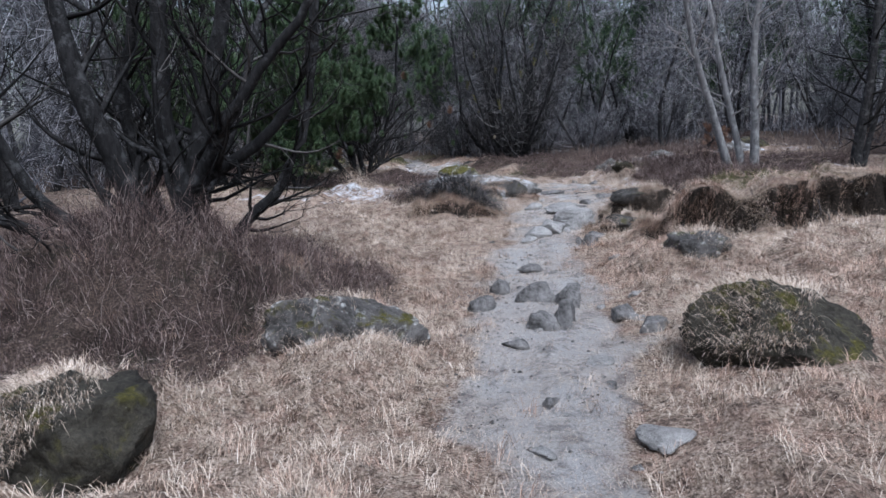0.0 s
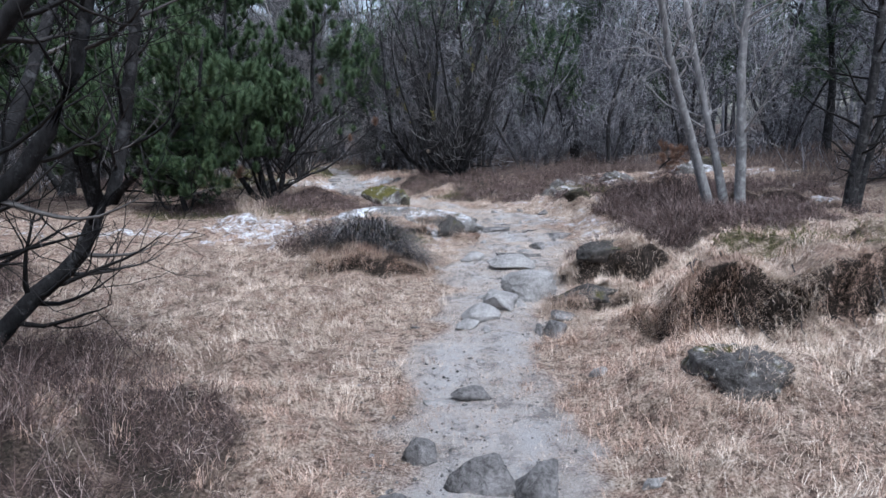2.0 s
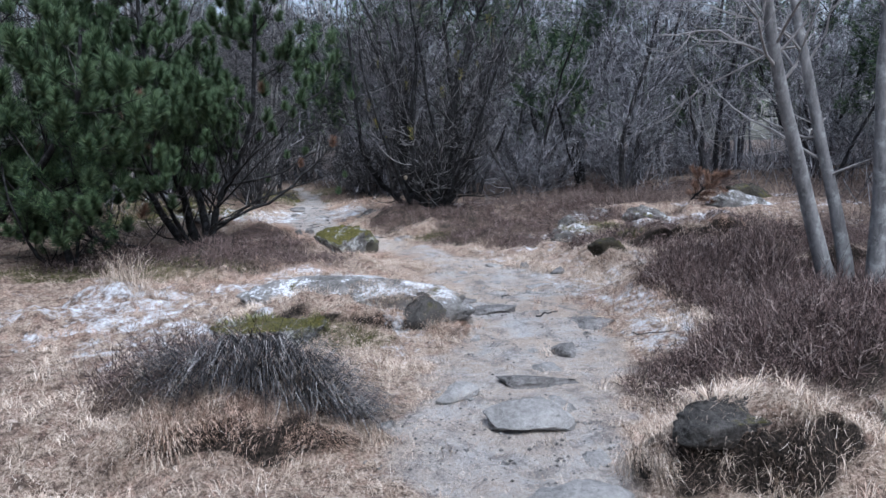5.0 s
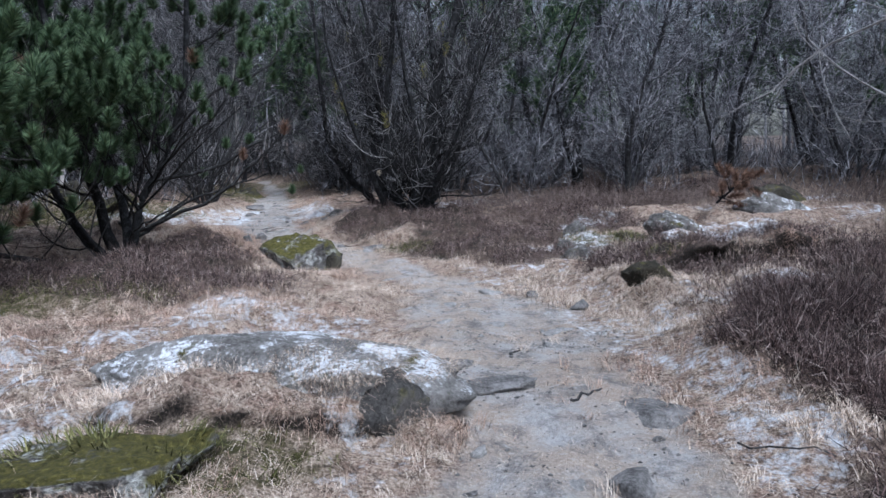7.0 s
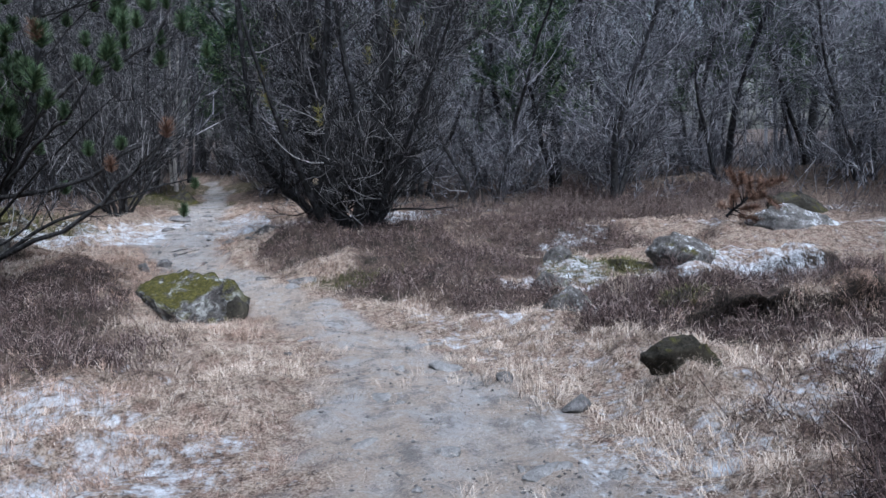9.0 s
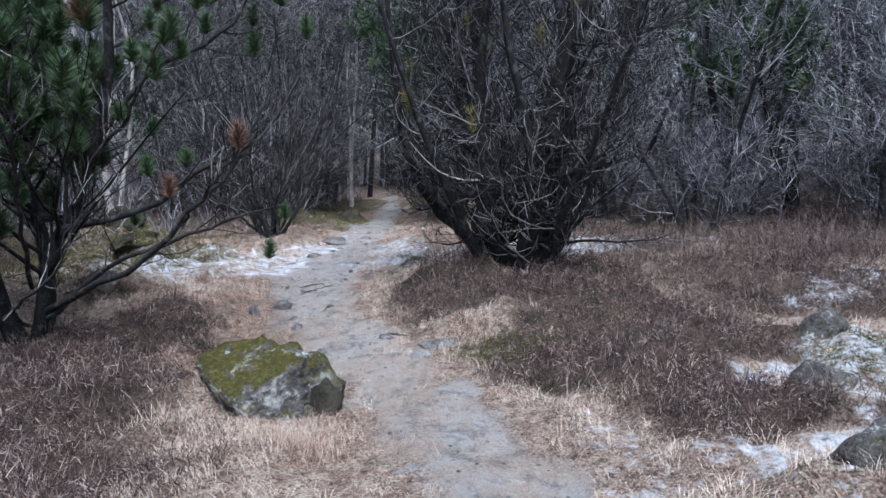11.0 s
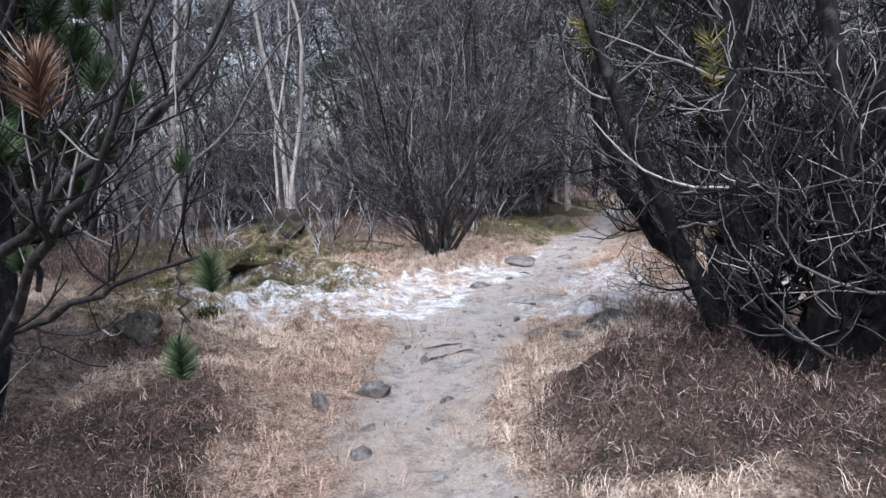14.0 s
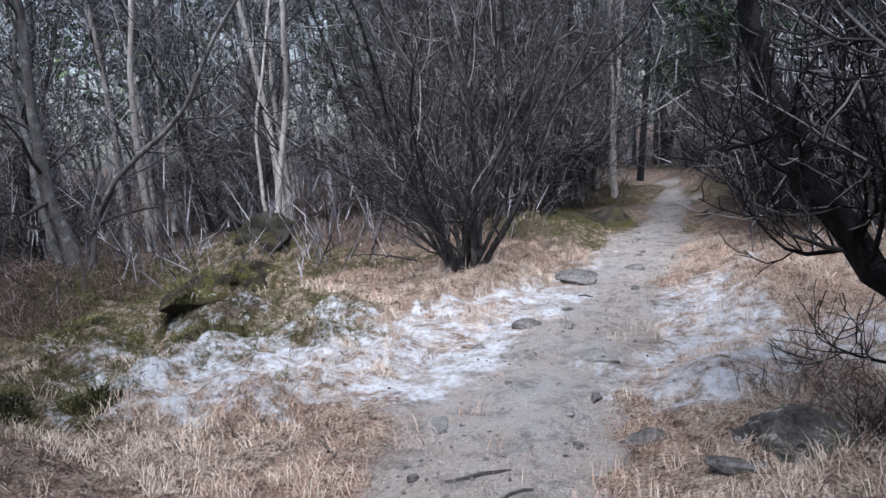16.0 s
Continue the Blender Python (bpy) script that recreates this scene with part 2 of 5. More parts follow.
def mat_ground():
    m, t, b = material("heath_ground", .95, .2)
    att = t.nodes.new("ShaderNodeAttribute")
    att.attribute_name = "cover"
    sep = t.nodes.new("ShaderNodeSeparateColor")
    t.links.new(att.outputs[0], sep.inputs[0])
    path, snow, moss, litter = sep.outputs[0], sep.outputs[1], sep.outputs[2], att.outputs["Alpha"]
    fine, mid, wide, grit = tex(t, 60, 5, .7), tex(t, 9, 5, .65), tex(t, 1.3, 4), tex(t, 190, 3, .7)
    straw = ramp(t, fine, [(.32, (.06, .043, .033)), (.44, (.27, .205, .155)), (.56, (.5, .405, .325)), (.72, (.66, .57, .485))])
    rust = ramp(t, fine, [(.33, (.05, .034, .028)), (.5, (.26, .175, .135)), (.7, (.52, .385, .31))])
    turf = mixed(t, ramp(t, mid, grey(.43, .62)), straw, rust)
    turf = mixed(t, maths(t, "MULTIPLY", ramp(t, wide, grey(.5, .68)), .55), turf, ramp(t, fine, [(.3, (.05, .036, .03)), (.55, (.2, .14, .115)), (.75, (.4, .31, .26))]))
    # dark noise patches paint the shade of small hollows between tufts
    turf = mixed(t, maths(t, "MULTIPLY", ramp(t, tex(t, 13, 6, .75), grey(.5, .6)), .85), turf, ramp(t, fine, [(.35, (.03, .021, .017)), (.7, (.17, .12, .095))]))
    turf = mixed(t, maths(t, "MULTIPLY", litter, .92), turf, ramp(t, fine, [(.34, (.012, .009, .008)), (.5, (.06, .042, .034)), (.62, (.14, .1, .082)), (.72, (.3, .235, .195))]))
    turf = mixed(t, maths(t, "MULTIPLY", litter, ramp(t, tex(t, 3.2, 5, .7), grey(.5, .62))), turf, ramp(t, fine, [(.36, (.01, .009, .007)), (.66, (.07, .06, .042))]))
    green = ramp(t, fine, [(.3, (.02, .02, .009)), (.55, (.07, .066, .026)), (.75, (.17, .15, .075))])
    turf = mixed(t, maths(t, "MULTIPLY", moss, ramp(t, mid, grey(.35, .6))), turf, green)
    dirt = ramp(t, grit, [(.25, (.19, .19, .195)), (.5, (.41, .408, .41)), (.75, (.58, .575, .575))])
    dirt = mixed(t, ramp(t, wide, grey(.35, .65)), dirt, ramp(t, fine, [(.3, (.28, .268, .26)), (.7, (.54, .52, .505))]))
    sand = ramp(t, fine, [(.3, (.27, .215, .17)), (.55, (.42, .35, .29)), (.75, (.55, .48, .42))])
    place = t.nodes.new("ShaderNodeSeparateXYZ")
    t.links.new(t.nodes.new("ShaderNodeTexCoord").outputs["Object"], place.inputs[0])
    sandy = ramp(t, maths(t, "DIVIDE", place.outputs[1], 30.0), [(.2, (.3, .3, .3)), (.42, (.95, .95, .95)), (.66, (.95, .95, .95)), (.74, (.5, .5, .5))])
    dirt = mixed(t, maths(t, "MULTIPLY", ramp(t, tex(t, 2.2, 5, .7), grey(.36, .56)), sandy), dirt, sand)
    dirt = mixed(t, maths(t, "MULTIPLY", ramp(t, tex(t, 4.5, 6, .8), grey(.49, .62)), .85), dirt, ramp(t, grit, [(.3, (.08, .076, .074)), (.7, (.28, .265, .255))]))
    dirt = mixed(t, maths(t, "MULTIPLY", ramp(t, tex(t, 13, 6, .75), grey(.56, .66)), .6), dirt, (.52, .5, .49))
    chips = ramp(t, tex(t, 70, kind="ShaderNodeTexVoronoi"), [(.05, (.9, .9, .9)), (.2, (0, 0, 0))])
    dirt = mixed(t, maths(t, "MULTIPLY", chips, .45), dirt, (.46, .45, .45))
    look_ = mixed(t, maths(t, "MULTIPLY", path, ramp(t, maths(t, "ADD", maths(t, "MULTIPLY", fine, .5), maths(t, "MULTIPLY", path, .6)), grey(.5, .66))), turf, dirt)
    # Steep faces: bare soil, with the shade of undercut hollows painted into its near-black
    shaded_steep = ramp(t, upness(t), [(.55, (1, 1, 1)), (.8, (0, 0, 0))])
    look_ = mixed(t, shaded_steep, look_, ramp(t, fine, [(.36, (.006, .005, .0045)), (.52, (.03, .023, .018)), (.7, (.095, .072, .056))]))
    speck = maths(t, "ADD", maths(t, "MULTIPLY", tex(t, 22, 5, .75), .45), maths(t, "MULTIPLY", tex(t, 6, 5, .65), .55))
    holes = ramp(t, maths(t, "ADD", maths(t, "MULTIPLY", snow, .25), maths(t, "MULTIPLY", speck, .95)), grey(.645, .78))
    look_ = mixed(t, maths(t, "MULTIPLY", holes, ramp(t, snow, grey(.02, .2))), look_, ramp(t, mid, [(.3, (.62, .66, .72)), (.7, (.82, .84, .87))]))
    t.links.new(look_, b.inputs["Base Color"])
    bump(t, b, maths(t, "ADD", maths(t, "MULTIPLY", fine, .6), maths(t, "MULTIPLY", grit, .4)), .95, .05)
    return m


def mat_island(name, stops, rough=.85, fine=0.0, spec=.2):
    """Colour by a chance value of each blade, needle or twig."""
    m, t, b = material(name, rough, spec)
    g = t.nodes.new("ShaderNodeNewGeometry")
    c = ramp(t, g.outputs["Random Per Island"], stops)
    if fine:
        n = ramp(t, tex(t, fine, 4), [(.3, (.55, .55, .55)), (.7, (1.25, 1.22, 1.2))])
        mul = t.nodes.new("ShaderNodeMix")
        mul.data_type, mul.blend_type = "RGBA", "MULTIPLY"
        mul.inputs[0].default_value = 1
        t.links.new(c, mul.inputs[6]), t.links.new(n, mul.inputs[7])
        c = mul.outputs[2]
    t.links.new(c, b.inputs["Base Color"])
    return m


def mat_bark(name, dark, light, lichen=None, scale=30.0, rings=False):
    m, t, b = material(name, .92, .2)
    n = tex(t, scale, 5, .7, (1, 1, .35))
    c = ramp(t, n, [(.3, dark), (.68, light)])
    if lichen:
        c = mixed(t, ramp(t, tex(t, 9, 5, .7), grey(.52, .66)), c, lichen)
    if rings:
        c = mixed(t, ramp(t, tex(t, 7, 4, .7, (.6, .6, 3.5)), grey(.6, .68)), c, (.03, .027, .025))
    t.links.new(c, b.inputs["Base Color"])
    bump(t, b, n, .8, .012)
    return m


def mat_rock(name, dark, light, moss=0.0, lichen=.0, snow=0.0):
    m, t, b = material(name, .9, .25)
    coarse, fine = tex(t, 3.5, 6, .65), tex(t, 38, 6, .75)
    c = ramp(t, maths(t, "ADD", maths(t, "MULTIPLY", coarse, .55), maths(t, "MULTIPLY", fine, .45)), [(.4, dark), (.6, light)])
    up = upness(t)
    if lichen:
        c = mixed(t, ramp(t, tex(t, 8, 6, .75), grey(.66 - .2 * lichen, .74 - .2 * lichen)), c, ramp(t, fine, [(.3, (.3, .31, .3)), (.7, (.66, .67, .64))]))
    if moss:
        cap = maths(t, "MULTIPLY", ramp(t, up, grey(.1, .65)), ramp(t, tex(t, 4.5, 5, .65), grey(.62 - .3 * moss, .7 - .3 * moss)))
        c = mixed(t, cap, c, ramp(t, fine, [(.32, (.03, .03, .01)), (.55, (.085, .077, .019)), (.72, (.19, .172, .045))]))
    if snow:
        cap = maths(t, "MULTIPLY", ramp(t, up, grey(.45, .8)), ramp(t, maths(t, "ADD", maths(t, "MULTIPLY", tex(t, 4, 5, .7), .6), maths(t, "MULTIPLY", fine, .4)), grey(.66 - .3 * snow, .73 - .3 * snow)))
        c = mixed(t, cap, c, (.74, .77, .82))
    t.links.new(c, b.inputs["Base Color"])
    bump(t, b, maths(t, "ADD", maths(t, "MULTIPLY", coarse, .5), maths(t, "MULTIPLY", fine, .5)), 1.0, .07)
    return m


M_GROUND = mat_ground()
M_GRASS = mat_island("dry_grass", [(0, (.05, .035, .027)), (.2, (.26, .195, .15)), (.5, (.52, .415, .33)), (.85, (.66, .56, .465)), (1, (.74, .66, .58))])
M_RUSTGRASS = mat_island("rusty_grass", [(0, (.04, .027, .022)), (.35, (.25, .165, .125)), (.75, (.52, .37, .285)), (1, (.66, .52, .43))])
M_HEATHER = mat_island("heather_twigs", [(0, (.01, .0075, .0075)), (.5, (.066, .045, .042)), (.82, (.2, .14, .127)), (1, (.48, .4, .36))])
M_MOSSBLADE = mat_island("moss_tufts", [(0, (.02, .023, .008)), (.5, (.075, .075, .023)), (1, (.2, .19, .085))])
M_TUFT = mat_island("pine_tufts", [(0, (.016, .034, .016)), (.5, (.055, .1, .045)), (1, (.16, .22, .11))], .6, spec=.35)
M_NEEDLE = mat_island("pine_needles", [(0, (.004, .013, .007)), (.45, (.017, .046, .02)), (.8, (.06, .115, .042)), (1, (.19, .25, .11))], .6, spec=.35)
M_YELLOWNEEDLE = mat_island("yellowing_needles", [(0, (.1, .11, .025)), (.6, (.2, .2, .05)), (1, (.3, .21, .07))], .7)
M_DEADNEEDLE = mat_island("dead_needles", [(0, (.08, .045, .033)), (.6, (.17, .1, .07)), (1, (.3, .2, .145))], .8)
M_PINEBARK = mat_bark("pine_bark", (.004, .0038, .004), (.026, .0255, .0265), (.065, .066, .068))
M_PINETWIG = mat_island("pine_twigs", [(0, (.004, .0038, .004)), (.6, (.014, .013, .013)), (.9, (.04, .037, .036)), (1, (.13, .124, .12))], fine=25)
# palest stops imitate highlights on twigs' upper sides, dealt out by chance
M_BUSHTWIG = mat_island("grey_twigs", [(0, (.007, .0068, .0075)), (.5, (.022, .0213, .023)), (.8, (.095, .093, .097)), (1, (.4, .39, .39))], fine=25)
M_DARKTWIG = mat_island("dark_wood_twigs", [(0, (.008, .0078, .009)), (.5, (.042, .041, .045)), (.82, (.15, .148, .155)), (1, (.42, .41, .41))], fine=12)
# grey twigs of the wood, made paler and bluer: haze put into the colour
M_HAZYTWIG = mat_island("hazy_far_twigs", [(0, (.014, .014, .017)), (.5, (.085, .086, .1)), (.82, (.28, .283, .31)), (1, (.6, .6, .63))], fine=12)
M_GREYBARK = mat_bark("grey_smooth_bark", (.085, .083, .085), (.25, .245, .245), (.3, .31, .3), 14)
M_GREYDARK = mat_bark("patchy_grey_bark", (.04, .039, .04), (.13, .128, .128), (.22, .22, .215), 14)
M_BIRCHBARK = mat_bark("birch_bark", (.2, .18, .17), (.55, .52, .49), None, 12, True)
M_DARKBARK = mat_bark("dark_bark", (.009, .0088, .009), (.05, .048, .049), (.1, .099, .098))
M_ROCK = mat_rock("grey_stone", (.06, .057, .056), (.3, .29, .285))
M_ROCKPALE = mat_rock("pale_worn_stone", (.2, .195, .19), (.42, .41, .4))
M_ROCKDARK = mat_rock("dark_earthy_stone", (.018, .017, .016), (.115, .108, .102), moss=.2)
M_ROCKMOSS = mat_rock("mossy_stone", (.014, .0125, .01), (.085, .077, .06), moss=.34, lichen=.02)
M_ROCKGREY = mat_rock("lichen_spotted_stone", (.028, .026, .024), (.17, .16, .155), moss=.3, lichen=.5)
M_ROCKLICHEN = mat_rock("mossy_lichen_stone", (.03, .028, .026), (.2, .19, .185), moss=.85, lichen=.8)
M_ROCKSNOW = mat_rock("snowy_stone", (.03, .027, .025), (.21, .2, .19), moss=.25, lichen=.4, snow=.42)
M_SLAB = mat_rock("frosted_slab", (.07, .066, .062), (.3, .29, .28), moss=.15, lichen=.3, snow=.5)
M_HUMMOCK = mat_rock("mossy_hummock", (.012, .011, .008), (.07, .06, .042), moss=.5, lichen=.15, snow=.3)
M_BRUSH = mat_island("dead_brush", [(0, (.05, .038, .034)), (.6, (.15, .112, .098)), (1, (.3, .24, .21))])
M_WOOD = mat_bark("cut_wood", (.4, .32, .22), (.62, .53, .4), None, 40)


# ---- mesh helpers ----
def mesh_from(name, verts, faces, mat, smooth_shade=False):
    """A mesh from arrays: verts (n, 3), faces (m, 3 or 4)."""
    me = bpy.data.meshes.new(name)
    verts, faces = np.asarray(verts, np.float32), np.asarray(faces, np.int32)
    k = faces.shape[1]
    me.vertices.add(len(verts)), me.loops.add(faces.size), me.polygons.add(len(faces))
    me.vertices.foreach_set("co", verts.ravel())
    me.loops.foreach_set("vertex_index", faces.ravel())
    me.polygons.foreach_set("loop_start", np.arange(0, faces.size, k, dtype=np.int32))
    if smooth_shade:
        me.polygons.foreach_set("use_smooth", np.ones(len(faces), bool))
    me.update(calc_edges=True)
    me.materials.append(mat)
    return me


def part(name, me, parent, label=""):
    ob = new(name, me)
    ob.parent = parent
    return tagged(ob, label)


def unit(v):
    return v / np.maximum(np.linalg.norm(v, axis=-1, keepdims=True), 1e-9)


def tubes(sets, sides):
    """Verts and quads for sets of (points (m, n, 3), radii (m, n))."""
    vs, fs, base = [], [], 0
    for p, r in sets:
        m, n, _ = p.shape
        d = np.empty_like(p)
        d[:, 1:-1] = p[:, 2:] - p[:, :-2]
        d[:, 0], d[:, -1] = p[:, 1] - p[:, 0], p[:, -1] - p[:, -2]
        d = unit(d)
        ref = np.where(np.abs(d[..., 2:3]) > .92, np.array([1.0, 0, 0]), np.array([0, 0, 1.0]))
        u = unit(np.cross(d, ref))
        w = np.cross(d, u)
        a = np.arange(sides) * 2 * np.pi / sides
        ring = p[:, :, None] + r[:, :, None, None] * (np.cos(a)[:, None] * u[:, :, None] + np.sin(a)[:, None] * w[:, :, None])
        vs.append(ring.reshape(-1, 3))
        i, j, k = np.meshgrid(np.arange(m), np.arange(n - 1), np.arange(sides), indexing="ij")
        q = lambda jj, kk: base + (i * n + jj) * sides + kk % sides
        fs.append(np.stack([q(j, k), q(j, k + 1), q(j + 1, k + 1), q(j + 1, k)], -1).reshape(-1, 4))
        base += m * n * sides
    return np.concatenate(vs), np.concatenate(fs)


def grow(rng, start, way, length, r0, r1, n, lift=0.0, wiggle=.12):
    """Branches from start along way that bend up (lift) and wander. Points (m, n, 3), radii (m, n)."""
    m = len(start)
    p = np.empty((m, n, 3))
    p[:, 0] = start
    d = unit(way)
    step = (length / (n - 1))[:, None]
    for i in range(1, n):
        d = unit(d + rng.normal(0, wiggle, (m, 3)) + np.array([0, 0, lift / (n - 1)]))
        p[:, i] = p[:, i - 1] + d * step
    r = r0[:, None] + (r1 - r0)[:, None] * np.linspace(0, 1, n)[None] ** .9
    return p, r


def offshoots(rng, parents, count, lo, hi, angle, length, n, thin=.5, lift=0.0, wiggle=.12, taper=.35, tip=.0015, flat=0.0):
    """count branches off each parent branch, between lo and hi of its run, at about angle degrees."""
    p, r = parents
    m, k, _ = p.shape
    pick = np.repeat(np.arange(m), count)
    t = lo + (hi - lo) * rng.random(len(pick))
    f = t * (k - 1)
    i = np.minimum(f.astype(int), k - 2)
    f = (f - i)[:, None]
    start = p[pick, i] * (1 - f) + p[pick, i + 1] * f
    rad = r[pick, i] * (1 - f[:, 0]) + r[pick, i + 1] * f[:, 0]
    d = unit(p[pick, i + 1] - p[pick, i])
    side = unit(np.cross(d, rng.normal(size=d.shape)))
    side[:, 2] *= 1 - flat
    a = np.radians(angle + rng.normal(0, 12, len(pick)))[:, None]
    way = d * np.cos(a) + unit(side) * np.sin(a)
    ln = length * (.45 + .75 * rng.random(len(pick))) * (1.15 - taper * t)
    r0 = np.maximum(rad * thin, tip * 1.3)
    return grow(rng, start, way, ln, r0, np.full(len(pick), tip), n, lift, wiggle)


def spikes(sets):
    """Slender three-sided thorns in place of thin tubes: verts and triangles."""
    p = np.concatenate([s[0][:, 0] for s in sets])
    e = np.concatenate([s[0][:, -1] for s in sets])
    r = np.concatenate([s[1][:, 0] for s in sets])[:, None]
    d = unit(e - p)
    u = unit(np.cross(d, np.array([.31, .17, .93])))
    w = np.cross(d, u)
    v = np.stack([p + r * u, p + r * (-.5 * u + .87 * w), p + r * (-.5 * u - .87 * w), e], 1).reshape(-1, 3)
    i = np.arange(len(p))[:, None] * 4
    return v, np.concatenate([i + np.array([0, 1, 3]), i + np.array([1, 2, 3]), i + np.array([2, 0, 3])])


def needles(rng, ends, ways, size, count, width):
    """Bottle-brush tufts of thin triangles along a short shoot at each end."""
    m = len(ends)
    k = m * count
    e, d = np.repeat(ends, count, 0), np.repeat(unit(ways), count, 0)
    s = np.repeat(size, count)[:, None]
    side = unit(np.cross(d, rng.normal(size=d.shape)))
    along = rng.random((k, 1))
    root = e + d * s * (along * .8 - .55)
    way = unit(d * (.45 + .6 * along ** 3) + side)
    ln = s * (.27 + .12 * rng.random((k, 1))) * (.75 + .5 * along)
    w = unit(np.cross(way, rng.normal(size=d.shape))) * width
    v = np.stack([root - w, root + w, root + way * ln], 1).reshape(-1, 3)
    return v, np.arange(3 * k).reshape(-1, 3)


def brush(rng, ends, ways, size, count, width):
    """Dense rounded upright brushes of short needles, one at each end."""
    k = len(ends) * count
    e, d = np.repeat(ends, count, 0), np.repeat(unit(ways + np.array([0, 0, .9])), count, 0)
    s = np.repeat(size, count)[:, None]
    side = unit(np.cross(d, rng.normal(size=d.shape)))
    along = rng.random((k, 1))
    root = e + d * s * (along * .5 - .35)
    way = unit(d * (.55 + 1.6 * along ** 3) + side)
    ln = s * .4 * (.88 + .24 * rng.random((k, 1))) * (.62 + .38 * np.sqrt(1 - (2 * along - 1) ** 4))
    w = unit(np.cross(way, rng.normal(size=d.shape))) * width
    v = np.stack([root - w, root + w, root + way * ln], 1).reshape(-1, 3)
    return v, np.arange(3 * k).reshape(-1, 3)


def tips(sets):
    p = np.concatenate([s[0][:, -1] for s in sets])
    d = np.concatenate([s[0][:, -1] - s[0][:, -2] for s in sets])
    return p, d


def base_empty(name, x, y, label, category, group="", turn=0.0, sink=.05):
    ob = new(name)
    ob.matrix_world = pose(x, y, at(x, y) - sink, 0, 0, turn)
    return tagged(ob, label, category, group)


# ---- ground ----
def stretched(lo, hi, step, far):
    mid = np.arange(lo, hi + step / 2, step)
    out, s, v = [], step, 0.0
    while v < far:
        s *= 1.22
        v += s
        out.append(v)
    return np.concatenate([lo - np.array(out[::-1]), mid, hi + np.array(out)])


GX, GY = stretched(-5, 7.5, .05, 1500), stretched(-.5, 27, .05, 1500)
gx, gy = np.meshgrid(GX, GY)
gz = lie(gx, gy)
gn = len(GX)
gi, gj = np.meshgrid(np.arange(len(GX) - 1), np.arange(len(GY) - 1))
gq = np.stack([gj * gn + gi, gj * gn + gi + 1, (gj + 1) * gn + gi + 1, (gj + 1) * gn + gi], -1).reshape(-1, 4)
hx, hy = overhang(gx, gy)
for line, wander, _, _ in LEDGES:
    d, up = behind(gx, gy, line, wander)
    crumbled = smooth(.2, .02, np.abs(d)) * np.minimum(up * 4, 1)
    hy = hy + crumbled * (.1 * vnoise(gx, 2 * gz, .16, 29) + .05 * vnoise(gx, 2 * gz, .07, 30))
    hx = hx + crumbled * .05 * vnoise(gx, 2 * gz, .12, 32)
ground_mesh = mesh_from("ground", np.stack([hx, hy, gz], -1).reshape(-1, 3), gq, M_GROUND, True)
g_edge, g_path = cover(gx, gy)
g_snow, g_moss = patches(gx, gy, SNOW, .5, 33, -.4), patches(gx, gy, MOSS, .5, 37)
g_snow = np.maximum(g_snow, .85 * smooth(-.05 - .25 * (1 - smooth(.5, 1.5, gx)), .4, fbm(gx, gy, 1.3, 41)) * smooth(10.3, 12, gy) * smooth(-.15, .2, g_edge) * (1 - .95 * smooth(16.5, 18.5, gy)) * (1 - .7 * smooth(5, 9, g_edge)))
g_snow = np.maximum(g_snow, .75 * smooth(0, .4, fbm(gx, gy, 1.1, 43)) * smooth(4, 5, gx) * smooth(15.5, 17, gy) * (1 - smooth(21.5, 23.5, gy)))
g_snow = g_snow * (1 - .7 * patches(gx, gy, HEATHER))
layer = ground_mesh.color_attributes.new("cover", "FLOAT_COLOR", "POINT")
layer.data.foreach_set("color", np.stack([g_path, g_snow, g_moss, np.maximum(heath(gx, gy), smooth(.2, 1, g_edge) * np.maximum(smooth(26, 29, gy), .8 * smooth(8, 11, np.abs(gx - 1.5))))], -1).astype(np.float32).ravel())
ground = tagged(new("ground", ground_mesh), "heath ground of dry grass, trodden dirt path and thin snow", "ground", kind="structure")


# ---- boulders ----
def boulder(name, x, y, sx, sy, sz, mat, label, seed, turn=0.0, rise=.35, cuts=6, group="", category="boulder", lean=(0, 0), rough=1.0):
    """A worn stone with rough faces, sunk into the ground; rise: how much of its height is above the middle."""
    rng = np.random.default_rng(seed)
    bm = bmesh.new()
    bmesh.ops.create_icosphere(bm, subdivisions=5 if max(sx, sy) > .45 else (4 if max(sx, sy) > .21 else 3), radius=1)
    v = np.array([p.co[:] for p in bm.verts])
    for _ in range(max(cuts + 6, 0)):
        d = unit(rng.normal(size=3) * np.array([1, 1, .8]))
        c = .4 + .38 * rng.random()
        over = np.maximum(v @ d - c, 0)
        v -= .88 * over[:, None] * d
    off = rng.random(3) * 50
    for s, a in ((1.1, .2), (.45, .16), (.2, .09), (.08, .045)):
        n = np.array([noise.noise(Vector(p / s + off)) for p in v])
        n = n if s > 1 else .35 - 1.6 * np.abs(n)
        v += v * (rough * a * n)[:, None]
    v *= np.array([sx, sy, sz])
    f = np.array([[w.index for w in q.verts] for q in bm.faces])
    bm.free()
    me = mesh_from(name, v, f, mat, True)
    ob = new(name, me)
    ob.matrix_world = pose(x, y, at(x, y) + sz * (rise - .42), lean[0], lean[1], turn)
    return tagged(ob, label, category, group)


